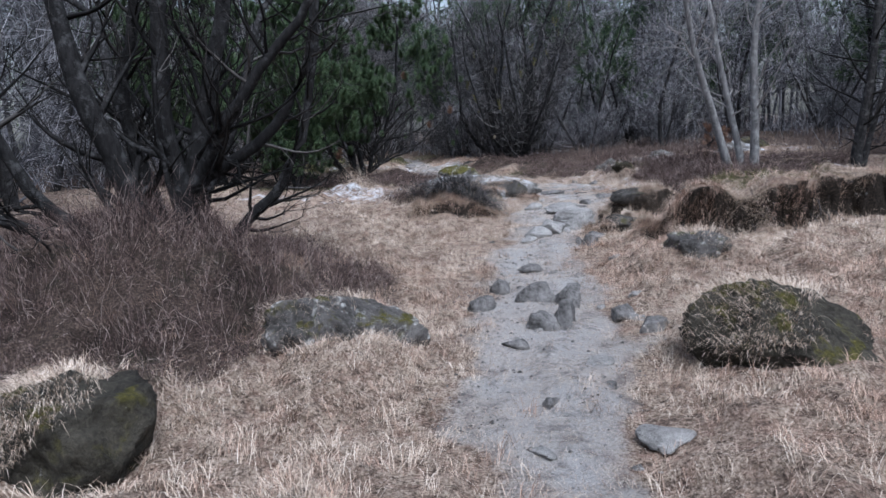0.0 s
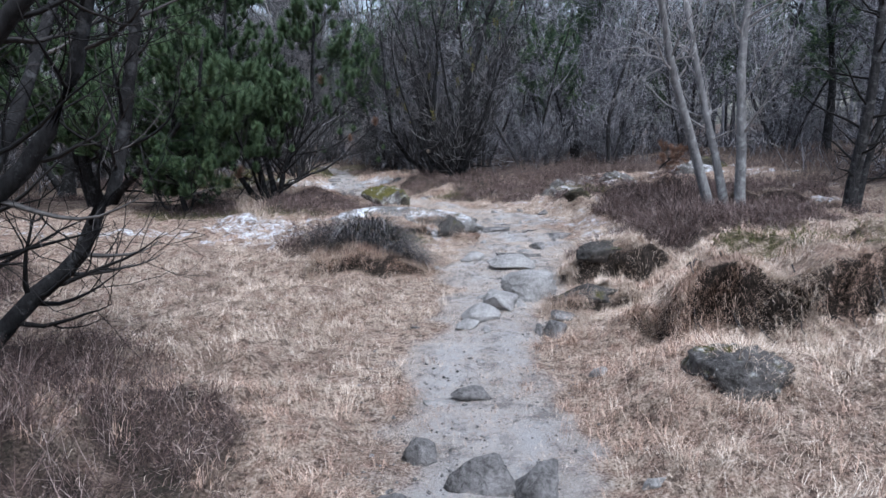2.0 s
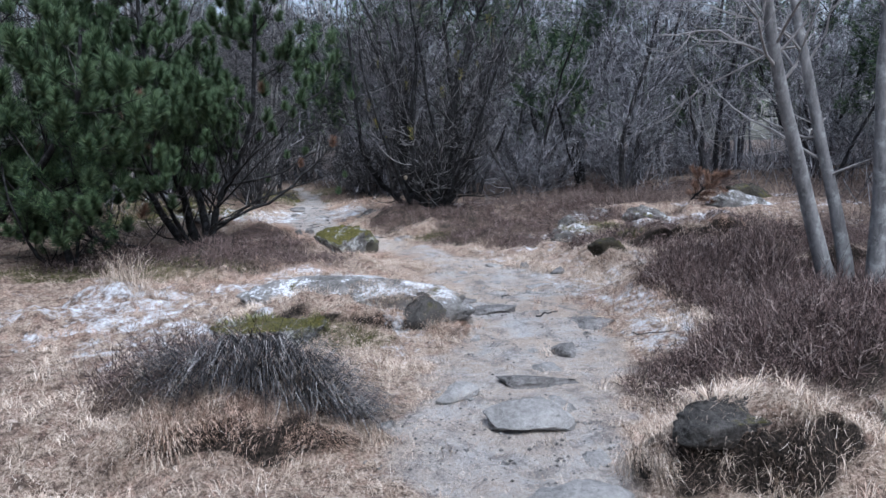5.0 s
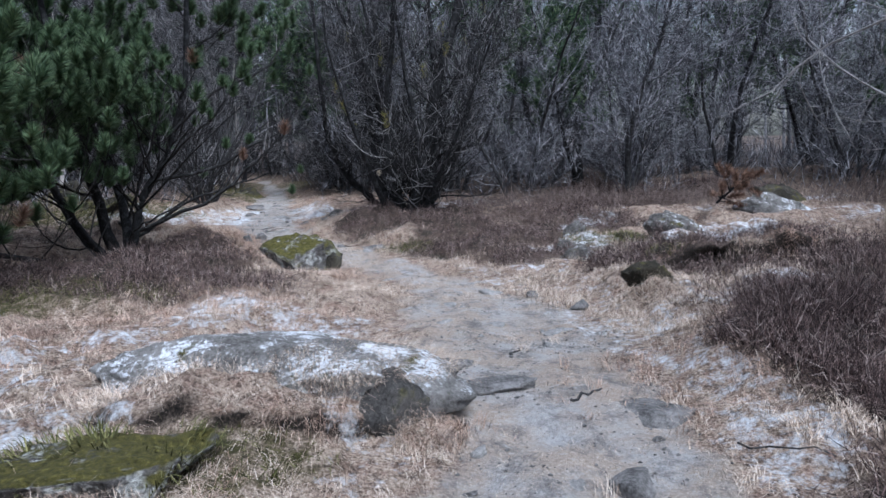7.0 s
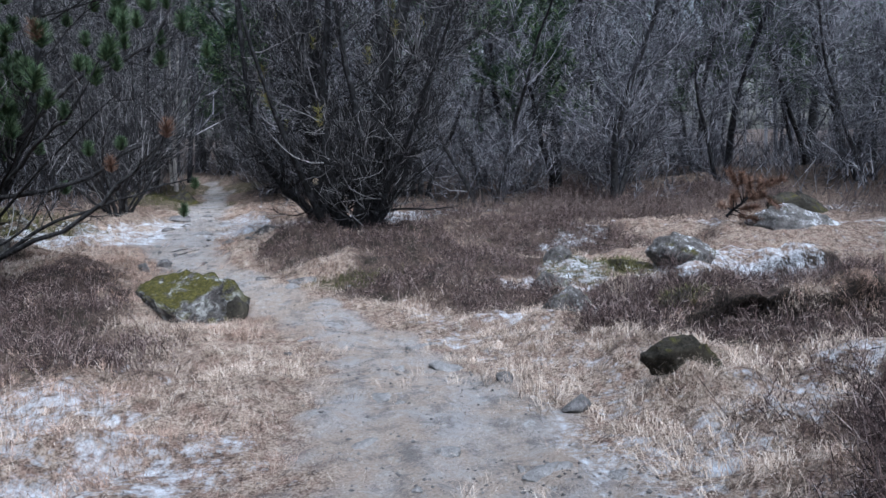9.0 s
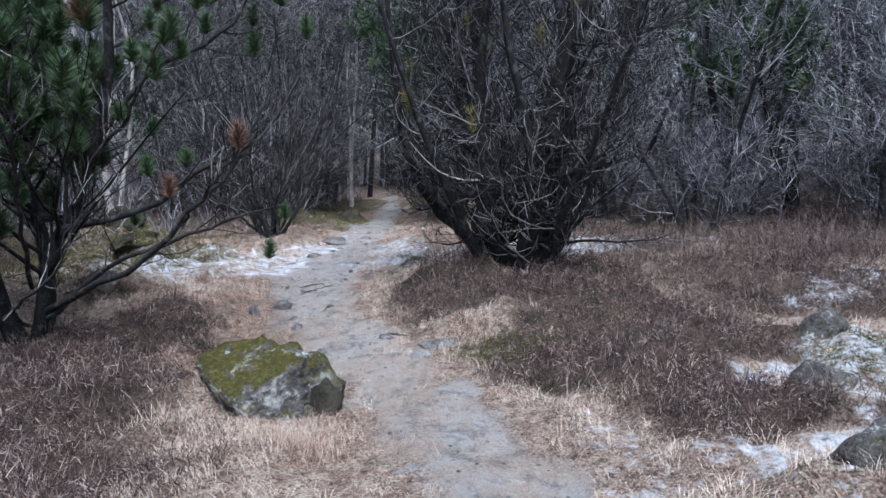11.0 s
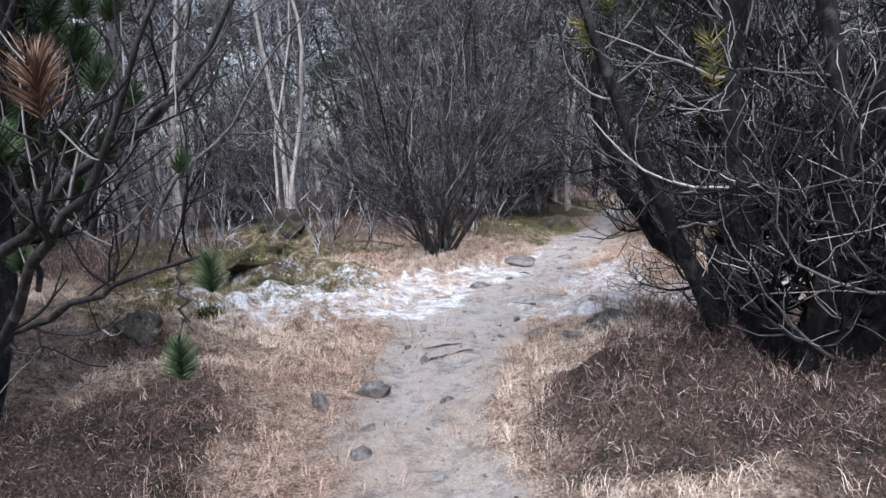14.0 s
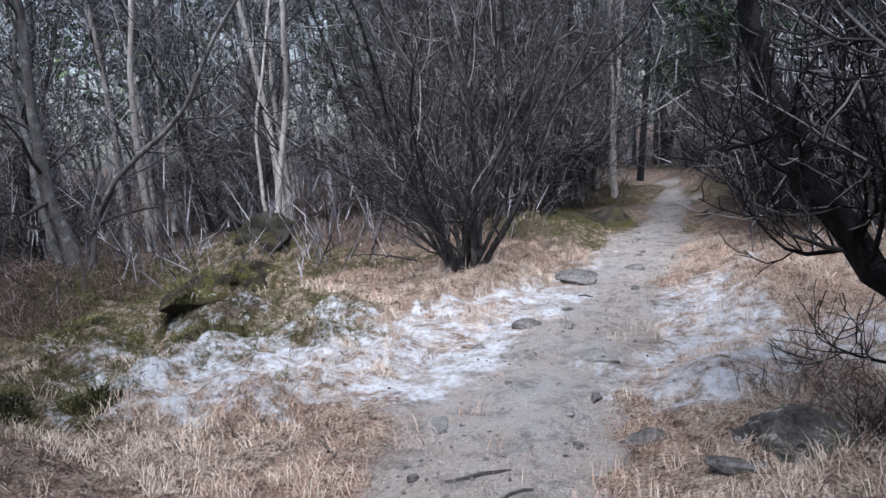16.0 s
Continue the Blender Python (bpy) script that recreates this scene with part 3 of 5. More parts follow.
left_rock = boulder("boulder", -1.85, 3.3, .48, .7, .46, M_ROCKMOSS, "grey boulder capped with bright moss and pale lichen beside heather", 1, 8, .2)
near_rock = boulder("boulder", 2.02, 3.92, .66, .42, .4, M_ROCKMOSS, "large dark mossy boulder with dry grass hanging over it", 2, -30, .16, -2, lean=(-8, 22), rough=.75)
edge_rock = boulder("boulder", -.62, 4.72, .62, .36, .36, M_ROCKGREY, "low lichen-spotted boulder on the edge of the path", 3, 10, .2)
half_rock = boulder("boulder", 2.2, 6.15, .4, .3, .27, M_ROCKGREY, "grey boulder half buried in dry grass", 4, 30, .12, 6, lean=(0, 14), rough=1.3)
cap_rock = boulder("boulder", 2.42, 9.3, .4, .2, .13, M_ROCKDARK, "dark earthy boulder under a cap of dry grass", 5, 10, .2, 8, rough=1.5)
step_rock = boulder("boulder", 2.08, 8.42, .38, .18, .13, M_ROCKDARK, "dark flat-faced stone stepping up from the path", 6, -6, .3, 9, rough=1.4)
slab_rock = boulder("boulder", .72, 12.72, 1.02, .55, .2, M_SLAB, "broad flat boulder dusted with snow and lichen", 7, -4, .12, -2, lean=(0, 5), rough=.6)
boulder("boulder", 1.32, 12.42, .34, .26, .24, M_ROCKDARK, "dark broken corner stone with dead grass on it", 71, -12, .4)
low_rock = boulder("boulder", .05, 11.7, .5, .34, .3, M_ROCKLICHEN, "low mossy boulder with thin lichen on its top", 8, 25, .2)
boulder("boulder", .46, 18.03, .56, .4, .36, M_ROCKLICHEN, "boulder with olive moss cap and white lichen sides", 9, -10, .5, 10, rough=1.1)
boulder("boulder", .84, 18.1, .2, .24, .26, M_ROCKMOSS, "small mossy boulder leaning on a larger one", 10, 20, .4)
boulder("boulder", 4.1, 18.35, .36, .3, .3, M_ROCKSNOW, "snow-dusted lichen boulder among heather", 11, 0, .3)
boulder("boulder", 3.85, 16.95, .34, .28, .28, M_ROCKSNOW, "snow-dusted grey boulder beside the path", 12, 40, .3)
boulder("boulder", 4.55, 19.3, .4, .3, .26, M_ROCKSNOW, "low snowy boulder among heather", 13, 70, .3)
boulder("boulder", 5.85, 18.5, .5, .4, .34, M_ROCKSNOW, "mossy boulder with snow in its hollows", 14, 15, .3)
boulder("boulder", 3.85, 14.9, .3, .2, .16, M_HUMMOCK, "dark crumbling turf hump at the path's edge", 17, 0, .3, rough=1.3)
boulder("boulder", 9.3, 21.3, .7, .5, .6, M_ROCKMOSS, "grey boulder with a mossy top at the wood's edge", 18, 0, .3)
boulder("boulder", 8.45, 20.35, .95, .34, .4, M_SLAB, "long slanting grey rock with snow along its top", 19, -25, .4, lean=(0, 16))
hummocks = [low_rock]
for i, (x, y, a, b_, c) in enumerate([(-3.3, 23.55, .42, .3, .24), (-2.86, 23.15, .3, .24, .18), (-4.4, 25.4, .6, .4, .3), (-3.75, 22.9, .4, .3, .2), (-2.75, 22.1, .35, .28, .18), (-3.3, 21.7, .4, .3, .2), (-5.0, 23.6, .5, .4, .24), (-4.2, 24.2, .4, .3, .2), (5.25, 18.9, .4, .3, .2), (4.9, 16.6, .36, .28, .16)]):
    hummocks.append(boulder("hummock", x, y, a, b_, c * .8, M_HUMMOCK, "dark mossy hummock with a trace of frost", 200 + i, 40 * i, -.08, 0, "mossy hummocks", "hummock", rough=.6))
boulder("boulder", -5.2, 26.5, .6, .4, .36, M_ROCKMOSS, "dark mossy boulder below the birches", 21, 0, .3)
boulder("boulder", -1.7, 30.4, .5, .4, .34, M_ROCKMOSS, "mossy boulder beside the path in the wood", 22, 0, .3)
boulder("boulder", -2.35, 21.0, .28, .22, .18, M_ROCKSNOW, "frosted stone under dead pine branches", 23, 0, .3)
boulder("boulder", 1.55, 19.55, .3, .2, .12, M_ROCK, "flat grey stone bedded in the path", 24, 30, .3)
boulder("boulder", .98, 22.5, .28, .24, .18, M_ROCKGREY, "grey stone with thin moss in dry grass", 25, 0, .3)
STONES = [(.47, 6.04, .17, .11, .13, 0), (.26, 5.5, .14, .1, .12, 20), (.78, 5.72, .2, .15, .13, -15), (.98, 5.6, .2, .17, .14, 35), (.68, 5.05, .16, .14, .17, 50), (.86, 5.12, .14, .16, .16, 5), (1.3, 5.15, .17, .13, .13, 30),
          (1.42, 4.75, .15, .12, .1, -30), (.47, 4.7, .12, .1, .06, 0), (.85, 6.78, .16, .07, .07, -20), (1.62, 7.8, .11, .1, .13, 0), (1.5, 7.85, .06, .06, .07, 0), (1.75, 8.2, .15, .1, .07, 10), (1.1, 8.22, .16, .2, .12, 20),
          (1.3, 8.6, .24, .17, .14, -30), (1.68, 8.9, .34, .25, .15, 10), (1.0, 8.1, .14, .1, .07, 40), (1.75, 10.1, .36, .2, .1, 0), (1.35, 10.6, .2, .1, .06, 30), (1.9, 10.9, .4, .14, .07, -8), (2.0, 12.9, .3, .12, .06, 0),
          (2.8, 12.4, .34, .26, .07, 10), (2.35, 11.6, .2, .14, .06, 60), (1.75, 13.4, .26, .14, .08, 20), (-.33, 20.98, .14, .12, .09, 0), (-.5, 20.6, .1, .12, .09, 40), (1.0, 19.75, .1, .08, .05, 0), (.3, 22.6, .14, .08, .05, 15), (.75, 22.2, .13, .07, .05, 0),
          (-.9, 24.4, .12, .08, .06, 0), (-1.05, 26.2, .3, .14, .1, -20), (-.6, 26.9, .16, .1, .07, 0), (.1, 20.1, .07, .06, .05, 0), (.5, 19.4, .09, .07, .05, 70), (2.9, 15.6, .12, .1, .06, 0), (3.2, 15.0, .14, .1, .08, 0), (1.0, 3.12, .2, .14, .05, 10)]
for i, (x, y, a, b_, c, turn) in enumerate(STONES):
    boulder("stone", x, y, a, b_, c * (1.15 if 13 <= i <= 18 else 1.1), M_ROCKPALE if 13 <= i <= 18 or i == 36 else M_ROCK, "pale worn stone set in the path" if 13 <= i <= 18 or i == 36 else "grey angular stone standing out of the path", 100 + i, turn, .7 if 13 <= i <= 18 else .5, 6, "stones in the path", "stone", rough=1.0)
bed = np.random.default_rng(78)
for i in range(36):
    y = 2.5 + 25 * bed.random() ** 1.2
    x = np.interp(y, [p[1] for p in PATH], [p[0] for p in PATH]) + .42 * bed.normal()
    s = .05 + .1 * bed.random() ** 1.5
    boulder("stone", x, y, s * 1.5, s, s * .6, M_ROCKPALE, "flat worn stone bedded in the trodden path", 500 + i, 360 * bed.random(), .05, 9, "stones in the path", "stone", rough=1.6)
loose = np.random.default_rng(77)
for i in range(70):
    y = 2 + 26 * loose.random()
    x = np.interp(y, [p[1] for p in PATH], [p[0] for p in PATH]) + .5 * loose.normal()
    s = .018 + .035 * loose.random() ** 2
    boulder("pebble", x, y, s * 1.5, s, s * .8, M_ROCKPALE if i % 2 else M_ROCK, "small grey pebble lying on the path", 300 + i, 360 * loose.random(), .4, 5, "pebbles on the path", "pebble")


# ---- trees ----
def bent(rng, points, n=14, wobble=.012):
    """A smooth line of n points through a few."""
    q = np.array(points, float)
    q = np.concatenate([2 * q[:1] - q[1:2], q, 2 * q[-1:] - q[-2:-1]])
    t = np.linspace(0, len(points) - 1.0001, n)
    i = t.astype(int)
    f = (t - i)[:, None]
    a, b, c, d = q[i], q[i + 1], q[i + 2], q[i + 3]
    p = .5 * (2 * b + (c - a) * f + (2 * a - 5 * b + 4 * c - d) * f ** 2 + (3 * b - a - 3 * c + d) * f ** 3)
    p[1:] += rng.normal(0, wobble, (n - 1, 3))
    return p[None]


def boughs(ob, guided, seed, bark, twig, levels, name="limb", sides=6):
    """Limbs bent through given places of the plan, with their twigs, under a tree. Gives the twigs' ends."""
    rng = np.random.default_rng(seed)
    base = np.array(ob.matrix_world.translation)
    sets = []
    for points, r0, r1 in guided:
        p = bent(rng, np.array(points) - base)
        r = np.linspace(r0, r1, p.shape[1])[None]
        part(name, mesh_from(name, *tubes([(p, r)], sides), bark, True), ob)
        sets.append((p, r))
    level = (np.concatenate([a for a, _ in sets]), np.concatenate([b for _, b in sets]))
    made = []
    for more in levels:
        level = offshoots(rng, level, **more)
        made.append(level)
    tagged(part("brushwood", mesh_from("brushwood", *tubes(made, 3), twig), ob), kind="stuff")
    return tips(sets + made)


def clump(ob, spots, size, count, width, mat, seed, label=""):
    """Needle brushes at given places of the plan, under a tree."""
    rng = np.random.default_rng(seed)
    e = np.array(spots, float) - np.array(ob.matrix_world.translation)
    v, f = brush(rng, e, np.tile(np.array([[.1, -.1, .6]]), (len(e), 1)), size * (.8 + .4 * rng.random(len(e))), count, width)
    return tagged(part("foliage", mesh_from("foliage", v, f, mat), ob, label), kind="stuff")


def cleared(branches, x, y):
    """Drops what would grow into the path's clear space."""
    p, r = branches
    d, _, _ = polyline(p[..., 0] + x, p[..., 1] + y, PATH)
    keep = ~((d < .8) & (p[..., 2] < 3.0)).any(1)
    return p[keep], r[keep]


def tree(name, x, y, stems, seed, bark, twig, label, category, levels, foliage=(), group="", turn=0.0, stem_name="trunk", sides=7, limbs=30, far=False, bushy=False, wander=.13, curved=False, bare=0.0, tuft=needles, guided=()):
    """stems: (foot x, foot y, way x, way y, way z, length, radius, lift). levels: dicts for offshoots. foliage: (material, share of tips, size, count, width, from height)."""
    rng = np.random.default_rng(seed)
    ob = base_empty(name, x, y, label, category, group, turn)
    trunks = []
    for fx, fy, wx, wy, wz, ln, r, lift in stems:
        p, rr = grow(rng, np.array([[fx, fy, -.1]]), np.array([[wx, wy, wz]], float), np.array([ln]), np.array([r]), np.array([r * .22]), 14, lift, wander)
        rr = rr * (1 + .35 * np.exp(-np.arange(14) / 1.2))
        rr = rr * (1 + .12 * rng.random((1, 14)))
        v, f = tubes([(p, rr)], sides)
        part(stem_name, mesh_from(stem_name, v, f, bark, True), ob)
        trunks.append((p, rr))
    for points, r0, r1 in guided:
        p = bent(rng, np.array(points) - np.array(ob.matrix_world.translation))
        rr = np.linspace(r0, r1, 14)[None] * (1 + .1 * rng.random((1, 14)))
        part(stem_name, mesh_from(stem_name, *tubes([(p, rr)], sides), bark, True), ob)
        trunks.append((p, rr))
    level = (np.concatenate([t[0] for t in trunks]), np.concatenate([t[1] for t in trunks]))
    made, thick = [], []
    for i, lv in enumerate(levels):
        level = cleared(offshoots(rng, level, **lv), x, y)
        (thick if i == 0 else made).append(level)
    p, r = thick[0]
    order = np.argsort(-r[:, 0])
    for j in order[:limbs]:
        v, f = tubes([(p[j:j + 1], r[j:j + 1])], 5)
        part("limb", mesh_from("limb", v, f, bark if curved else twig, True), ob)
    rest = order[limbs:]
    v, f = tubes([(p[rest], r[rest])] + ([] if far else made[:-1]), 3)
    tagged(part("crown", mesh_from("crown", v, f, twig), ob), kind="stuff")
    if made:
        v, f = tubes(made[-1:], 3) if curved else spikes(made if far else made[-1:])
        tagged(part("brushwood", mesh_from("brushwood", v, f, twig), ob), kind="stuff")
    ends, ways = tips([made[-2] if len(made) > 1 else level, thick[0]] + ([level] if bushy else []))
    for mat, share, size, count, width, low in foliage:
        floor = low + (bare * smooth(-.2, 1.3, ends[:, 0]) if bare else 0)
        keep = (rng.random(len(ends)) < share) & (ends[:, 2] > floor + .35 * rng.normal(size=len(ends)))
        if keep.sum() < 1:
            continue
        e, w = ends[keep], unit(ways[keep]) + np.array([0, 0, .8])
        v, f = tuft(rng, e, w, size * (.7 + .6 * rng.random(len(e))), count, width)
        tagged(part("foliage", mesh_from("foliage", v, f, mat), ob), kind="stuff")
    return ob


def lv(count, lo, hi, angle, length, n, **more):
    return dict(count=count, lo=lo, hi=hi, angle=angle, length=length, n=n, **more)


# the dark pine by the start of the path
tree("pine_tree", -2.4, 6.15, [(-.2, .5, -.45, .45, 1, 5, .08, .2), (.1, .6, .05, .35, 1, 5, .06, .1)], 11, M_PINEBARK, M_PINETWIG,
     "dark many-stemmed mountain pine with bare lower branches", "tree",
     [lv(17, .1, .95, 58, .95, 8, thin=.42, lift=.8, wiggle=.13, tip=.003), lv(4, .25, 1, 46, .55, 6, lift=.6, wiggle=.17, tip=.0024), lv(3, .35, 1, 45, .24, 4, wiggle=.2, tip=.0018)],
     [(M_NEEDLE, .4, .26, 60, .0026, 3.7)], stem_name="stem", curved=True, sides=9, guided=[
         (((-2.6, 6, .3), (-2.99, 6, .76), (-3.4, 5.9, 1.3), (-3.9, 5.8, 2.6), (-4.2, 5.7, 4.2)), .07, .03), (((-2.5, 6.1, .3), (-2.6, 6.1, 1.1), (-2.85, 6, 1.87), (-3.0, 6, 2.7), (-3.2, 6, 4.6)), .115, .05),
         (((-2.5, 6.4, .3), (-2.67, 6.5, 1.2), (-2.72, 6.5, 2.03), (-2.54, 6.5, 2.8), (-2.4, 6.5, 4.8)), .07, .03), (((-2.3, 6.1, .3), (-2.18, 6.1, 1.04), (-2.27, 6.1, 1.7), (-2.2, 6.1, 2.7), (-2.1, 6.2, 4.8)), .1, .05),
         (((-2.25, 6.2, .3), (-2.12, 6.3, 1.13), (-2.0, 6.4, 1.85), (-1.82, 6.6, 2.75), (-1.6, 6.8, 4.6)), .1, .05), (((-2.3, 6.1, .6), (-2.05, 6.2, 1.15), (-1.69, 6.25, 1.37), (-1.26, 6.3, 1.75), (-.98, 6.3, 2.5), (-.9, 6.3, 3.5)), .07, .02),
         (((-2.3, 7.2, .3), (-1.95, 7.4, .75), (-1.65, 7.55, 1.05), (-1.33, 7.6, 1.7), (-1.2, 7.6, 2.6), (-1.1, 7.6, 4)), .06, .03), (((-2.1, 6.1, 1.1), (-1.65, 5.95, 1.75), (-1.2, 5.9, 2.25), (-.9, 5.85, 2.6), (-.65, 5.8, 3.2)), .055, .02),
         (((-2.7, 6, .4), (-3.3, 5.7, .9), (-4.2, 5.4, 1.2), (-4.9, 5.3, 1.9)), .06, .03)])
# green pines
PINE_LV = [lv(25, .13, .98, 66, 2.0, 7, thin=.34, lift=.8, wiggle=.14, tip=.004, taper=.75), lv(7, .2, 1, 46, .7, 5, lift=.5, wiggle=.16, tip=.003), lv(2, .3, 1, 40, .3, 4, lift=.3, tip=.0022)]
path_pine = tree("pine_tree", -2.0, 19.2, [ (-.1, .1, -.3, -.3, 1, 5.6, .075, .3), (0, .2, .05, .25, 1, 6, .065, .2), (-.2, 0, -.75, .05, .8, 5, .065, .8), (-.1, -.2, -.2, -.9, .45, 3.2, .05, .9), (-.3, -.1, -.8, -.6, .5, 3.4, .05, .9)], 21, M_PINEBARK, M_PINETWIG,
     "bushy green pine with bottle-brush needle tufts and dead lower twigs", "tree", PINE_LV, [(M_TUFT, .56, .3, 280, .0052, 1.1), (M_TUFT, .02, .3, 280, .005, .3), (M_DEADNEEDLE, .004, .3, 200, .004, .3)], stem_name="stem", bushy=True, bare=1.6, tuft=brush,
     guided=[(((-1.95, 19.2, .2), (-1.67, 19.2, 1.13), (-1.46, 19.2, 1.45), (-1.07, 19.2, 2.45), (-.9, 19.1, 4.2)), .065, .03)])
ends, ways = boughs(path_pine, [(((-1.85, 19.2, .5), (-1.05, 19.0, 1.0), (-.2, 18.8, 1.3), (.48, 18.66, 1.5)), .026, .006), (((-1.8, 19.2, .6), (-.75, 18.75, 1.05), (-.13, 18.6, 1.5), (.14, 18.6, 1.75), (.47, 18.6, 2.3)), .03, .007),
       (((-1.6, 19.2, 1.3), (-.66, 18.85, 1.47), (-.15, 18.8, 1.78), (.26, 18.8, 1.95), (.63, 18.8, 2.4)), .03, .007), (((-.3, 18.68, 1.35), (.1, 18.45, 1.7), (.34, 18.28, 1.9)), .011, .006),
       (((-1.5, 19.2, 1.4), (-.9, 18.7, 1.9), (-.5, 18.5, 2.2), (-.2, 18.4, 2.7)), .024, .007), (((-1.3, 19.2, 1.9), (-.6, 19.0, 2.5), (.1, 18.9, 2.8), (.4, 18.9, 3.3)), .026, .007),
       (((-1.9, 19.1, .5), (-1.5, 18.4, .8), (-.9, 18.0, 1.1), (-.6, 17.9, 1.5)), .018, .006), (((-1.9, 19.2, .8), (-1.5, 18.6, 1.5), (-1.2, 18.2, 2.0), (-1.0, 18.0, 2.6)), .02, .007)], 24, M_DARKBARK, M_BUSHTWIG,
       [lv(11, .3, 1, 52, .42, 8, thin=.5, lift=.9, wiggle=.12, tip=.0035), lv(3, .3, 1, 48, .26, 5, lift=.7, wiggle=.15, tip=.0025)])
boughs(path_pine, [(((.36, 18.68, 1.46), (.4, 18.64, 1.36), (.38, 18.63, 1.2)), .006, .004)], 28, M_DARKBARK, M_BUSHTWIG, [lv(3, .3, 1, 60, .05, 4)])
high = ends[:, 2] + at(-2.0, 19.2) > 2.5
clump(path_pine, ends[high][::4] + np.array(path_pine.matrix_world.translation), .27, 300, .0042, M_TUFT, 25)
clump(path_pine, [(.38, 18.63, 1.17), (.5, 18.66, 1.44), (-.11, 18.47, 1.86), (-.61, 18.5, 2.18), (-.43, 18.5, 1.8), (-.14, 18.5, 1.85), (-.83, 19, 1.4)], .2, 320, .003, M_TUFT, 26)
clump(path_pine, [(.34, 18.28, 1.99), (-.2, 18.35, 1.66)], .26, 260, .003, M_DEADNEEDLE, 27, "browned needle tuft")
tree("pine_tree", -5.4, 18.2, [(0, 0, .1, -.1, 1, 6, .12, .2), (.1, 0, .5, -.3, .8, 5, .09, .8), (-.1, 0, -.5, 0, .8, 5, .09, .8)], 22, M_PINEBARK, M_PINETWIG,
     "bushy green pine with dense needle tufts over heather", "tree", PINE_LV, [(M_TUFT, .5, .37, 240, .0062, .6)], stem_name="stem", bushy=True, tuft=brush)
tree("pine_tree", -3.4, 16.9, [(0, 0, .05, 0, 1, 3.4, .05, 0), (.05, 0, .5, -.3, .7, 2.2, .03, .6), (-.05, 0, -.5, -.2, .7, 2.2, .03, .6)], 23, M_PINEBARK, M_PINETWIG,
     "small feathery young pine in front of larger ones", "tree", [lv(16, .05, .98, 66, 1.1, 6, thin=.4, lift=.5, tip=.003, taper=.8), lv(6, .2, 1, 46, .4, 4, lift=.4, tip=.002), lv(2, .3, 1, 40, .2, 3)], [(M_NEEDLE, .8, .26, 110, .0034, .3)])
# the many-stemmed pine with dead twigs
big_pine = tree("pine_tree", 2.15, 21.5, [(-.15, -.2, -.04, -.16, 1, 4.5, .07, .2), (.3, .2, .22, .15, 1, 5.5, .075, .1), (.1, -.3, .16, -.3, 1, 4.5, .065, .3), (-.2, .2, -.1, .1, 1, 6, .1, .1), (.12, -.2, .04, -.1, 1, 6.5, .12, 0), (.1, .2, .12, .15, 1, 6, .085, 0), (-.3, .15, -.16, .04, 1, 5.5, .07, .2), (.28, 0, .22, .0, 1, 5.5, .085, .3), (0, -.1, -.08, -.25, 1, 5, .075, .2),
     (.3, -.1, .55, -.15, .9, 4.4, .055, .7), (.2, .2, .45, .4, .9, 4.6, .065, .5), (-.1, .3, -.15, .45, .9, 5, .07, .4), (-.25, -.05, -.5, -.2, .9, 4.2, .05, .8), (.2, -.2, .4, -.45, .9, 3.8, .05, .8)], 31, M_PINEBARK, M_BUSHTWIG,
     "dense dark many-stemmed pine with dead grey twigs and few yellowed tufts", "tree",
     [lv(36, .04, .95, 80, 1.2, 8, thin=.24, lift=1.1, wiggle=.16, tip=.003, taper=.6), lv(9, .12, 1, 54, .46, 5, lift=.9, wiggle=.22, tip=.0026), lv(3, .2, 1, 46, .2, 4, lift=.4, wiggle=.22, tip=.0024)],
     [(M_YELLOWNEEDLE, .006, .26, 130, .0022, 1.0), (M_NEEDLE, .3, .26, 60, .003, 4.0)], stem_name="stem", curved=True, wander=.075,
     guided=[(((1.95, 22.3, .3), (1.59, 22.75, .72), (1.2, 22.8, 1.1), (.95, 22.8, 1.5), (.8, 22.8, 2.0), (.7, 22.8, 2.7), (.6, 22.8, 4.5)), .075, .03)])
# grey-stemmed bare tree
tree("bare_tree", 5.15, 12.1, [(-.14, .05, -.3, .05, 1, 6.5, .066, .15), (.0, .12, -.08, .1, 1, 6.5, .058, .1), (.11, -.05, -.05, -.03, 1, 7, .07, 0)], 41, M_GREYBARK, mat_island("pale_grey_twigs", [(0, (.16, .155, .155)), (1, (.36, .35, .345))], fine=15),
     "slender bare tree with three pale grey smooth stems", "tree",
     [lv(22, .18, .97, 50, 1.4, 7, thin=.3, lift=.3, wiggle=.2, tip=.004), lv(6, .25, 1, 45, .7, 5, lift=.2, wiggle=.2, tip=.003), lv(4, .3, 1, 42, .32, 4, wiggle=.2, tip=.002)], stem_name="stem", sides=9, wander=.05)
tree("bare_tree", 7.3, 12.7, [(0, 0, .02, 0, 1, 6.5, .085, 0), (.15, .1, .2, .1, 1, 5.5, .05, 0)], 42, M_DARKBARK, M_PINETWIG,
     "dark bare tree with many fine side branches", "tree", [lv(30, .08, .95, 62, 1.3, 6, thin=.3, lift=.4, wiggle=.18, tip=.003), lv(6, .2, 1, 48, .5, 5, lift=.3, wiggle=.2, tip=.002), lv(2, .3, 1, 45, .22, 3)], wander=.04)
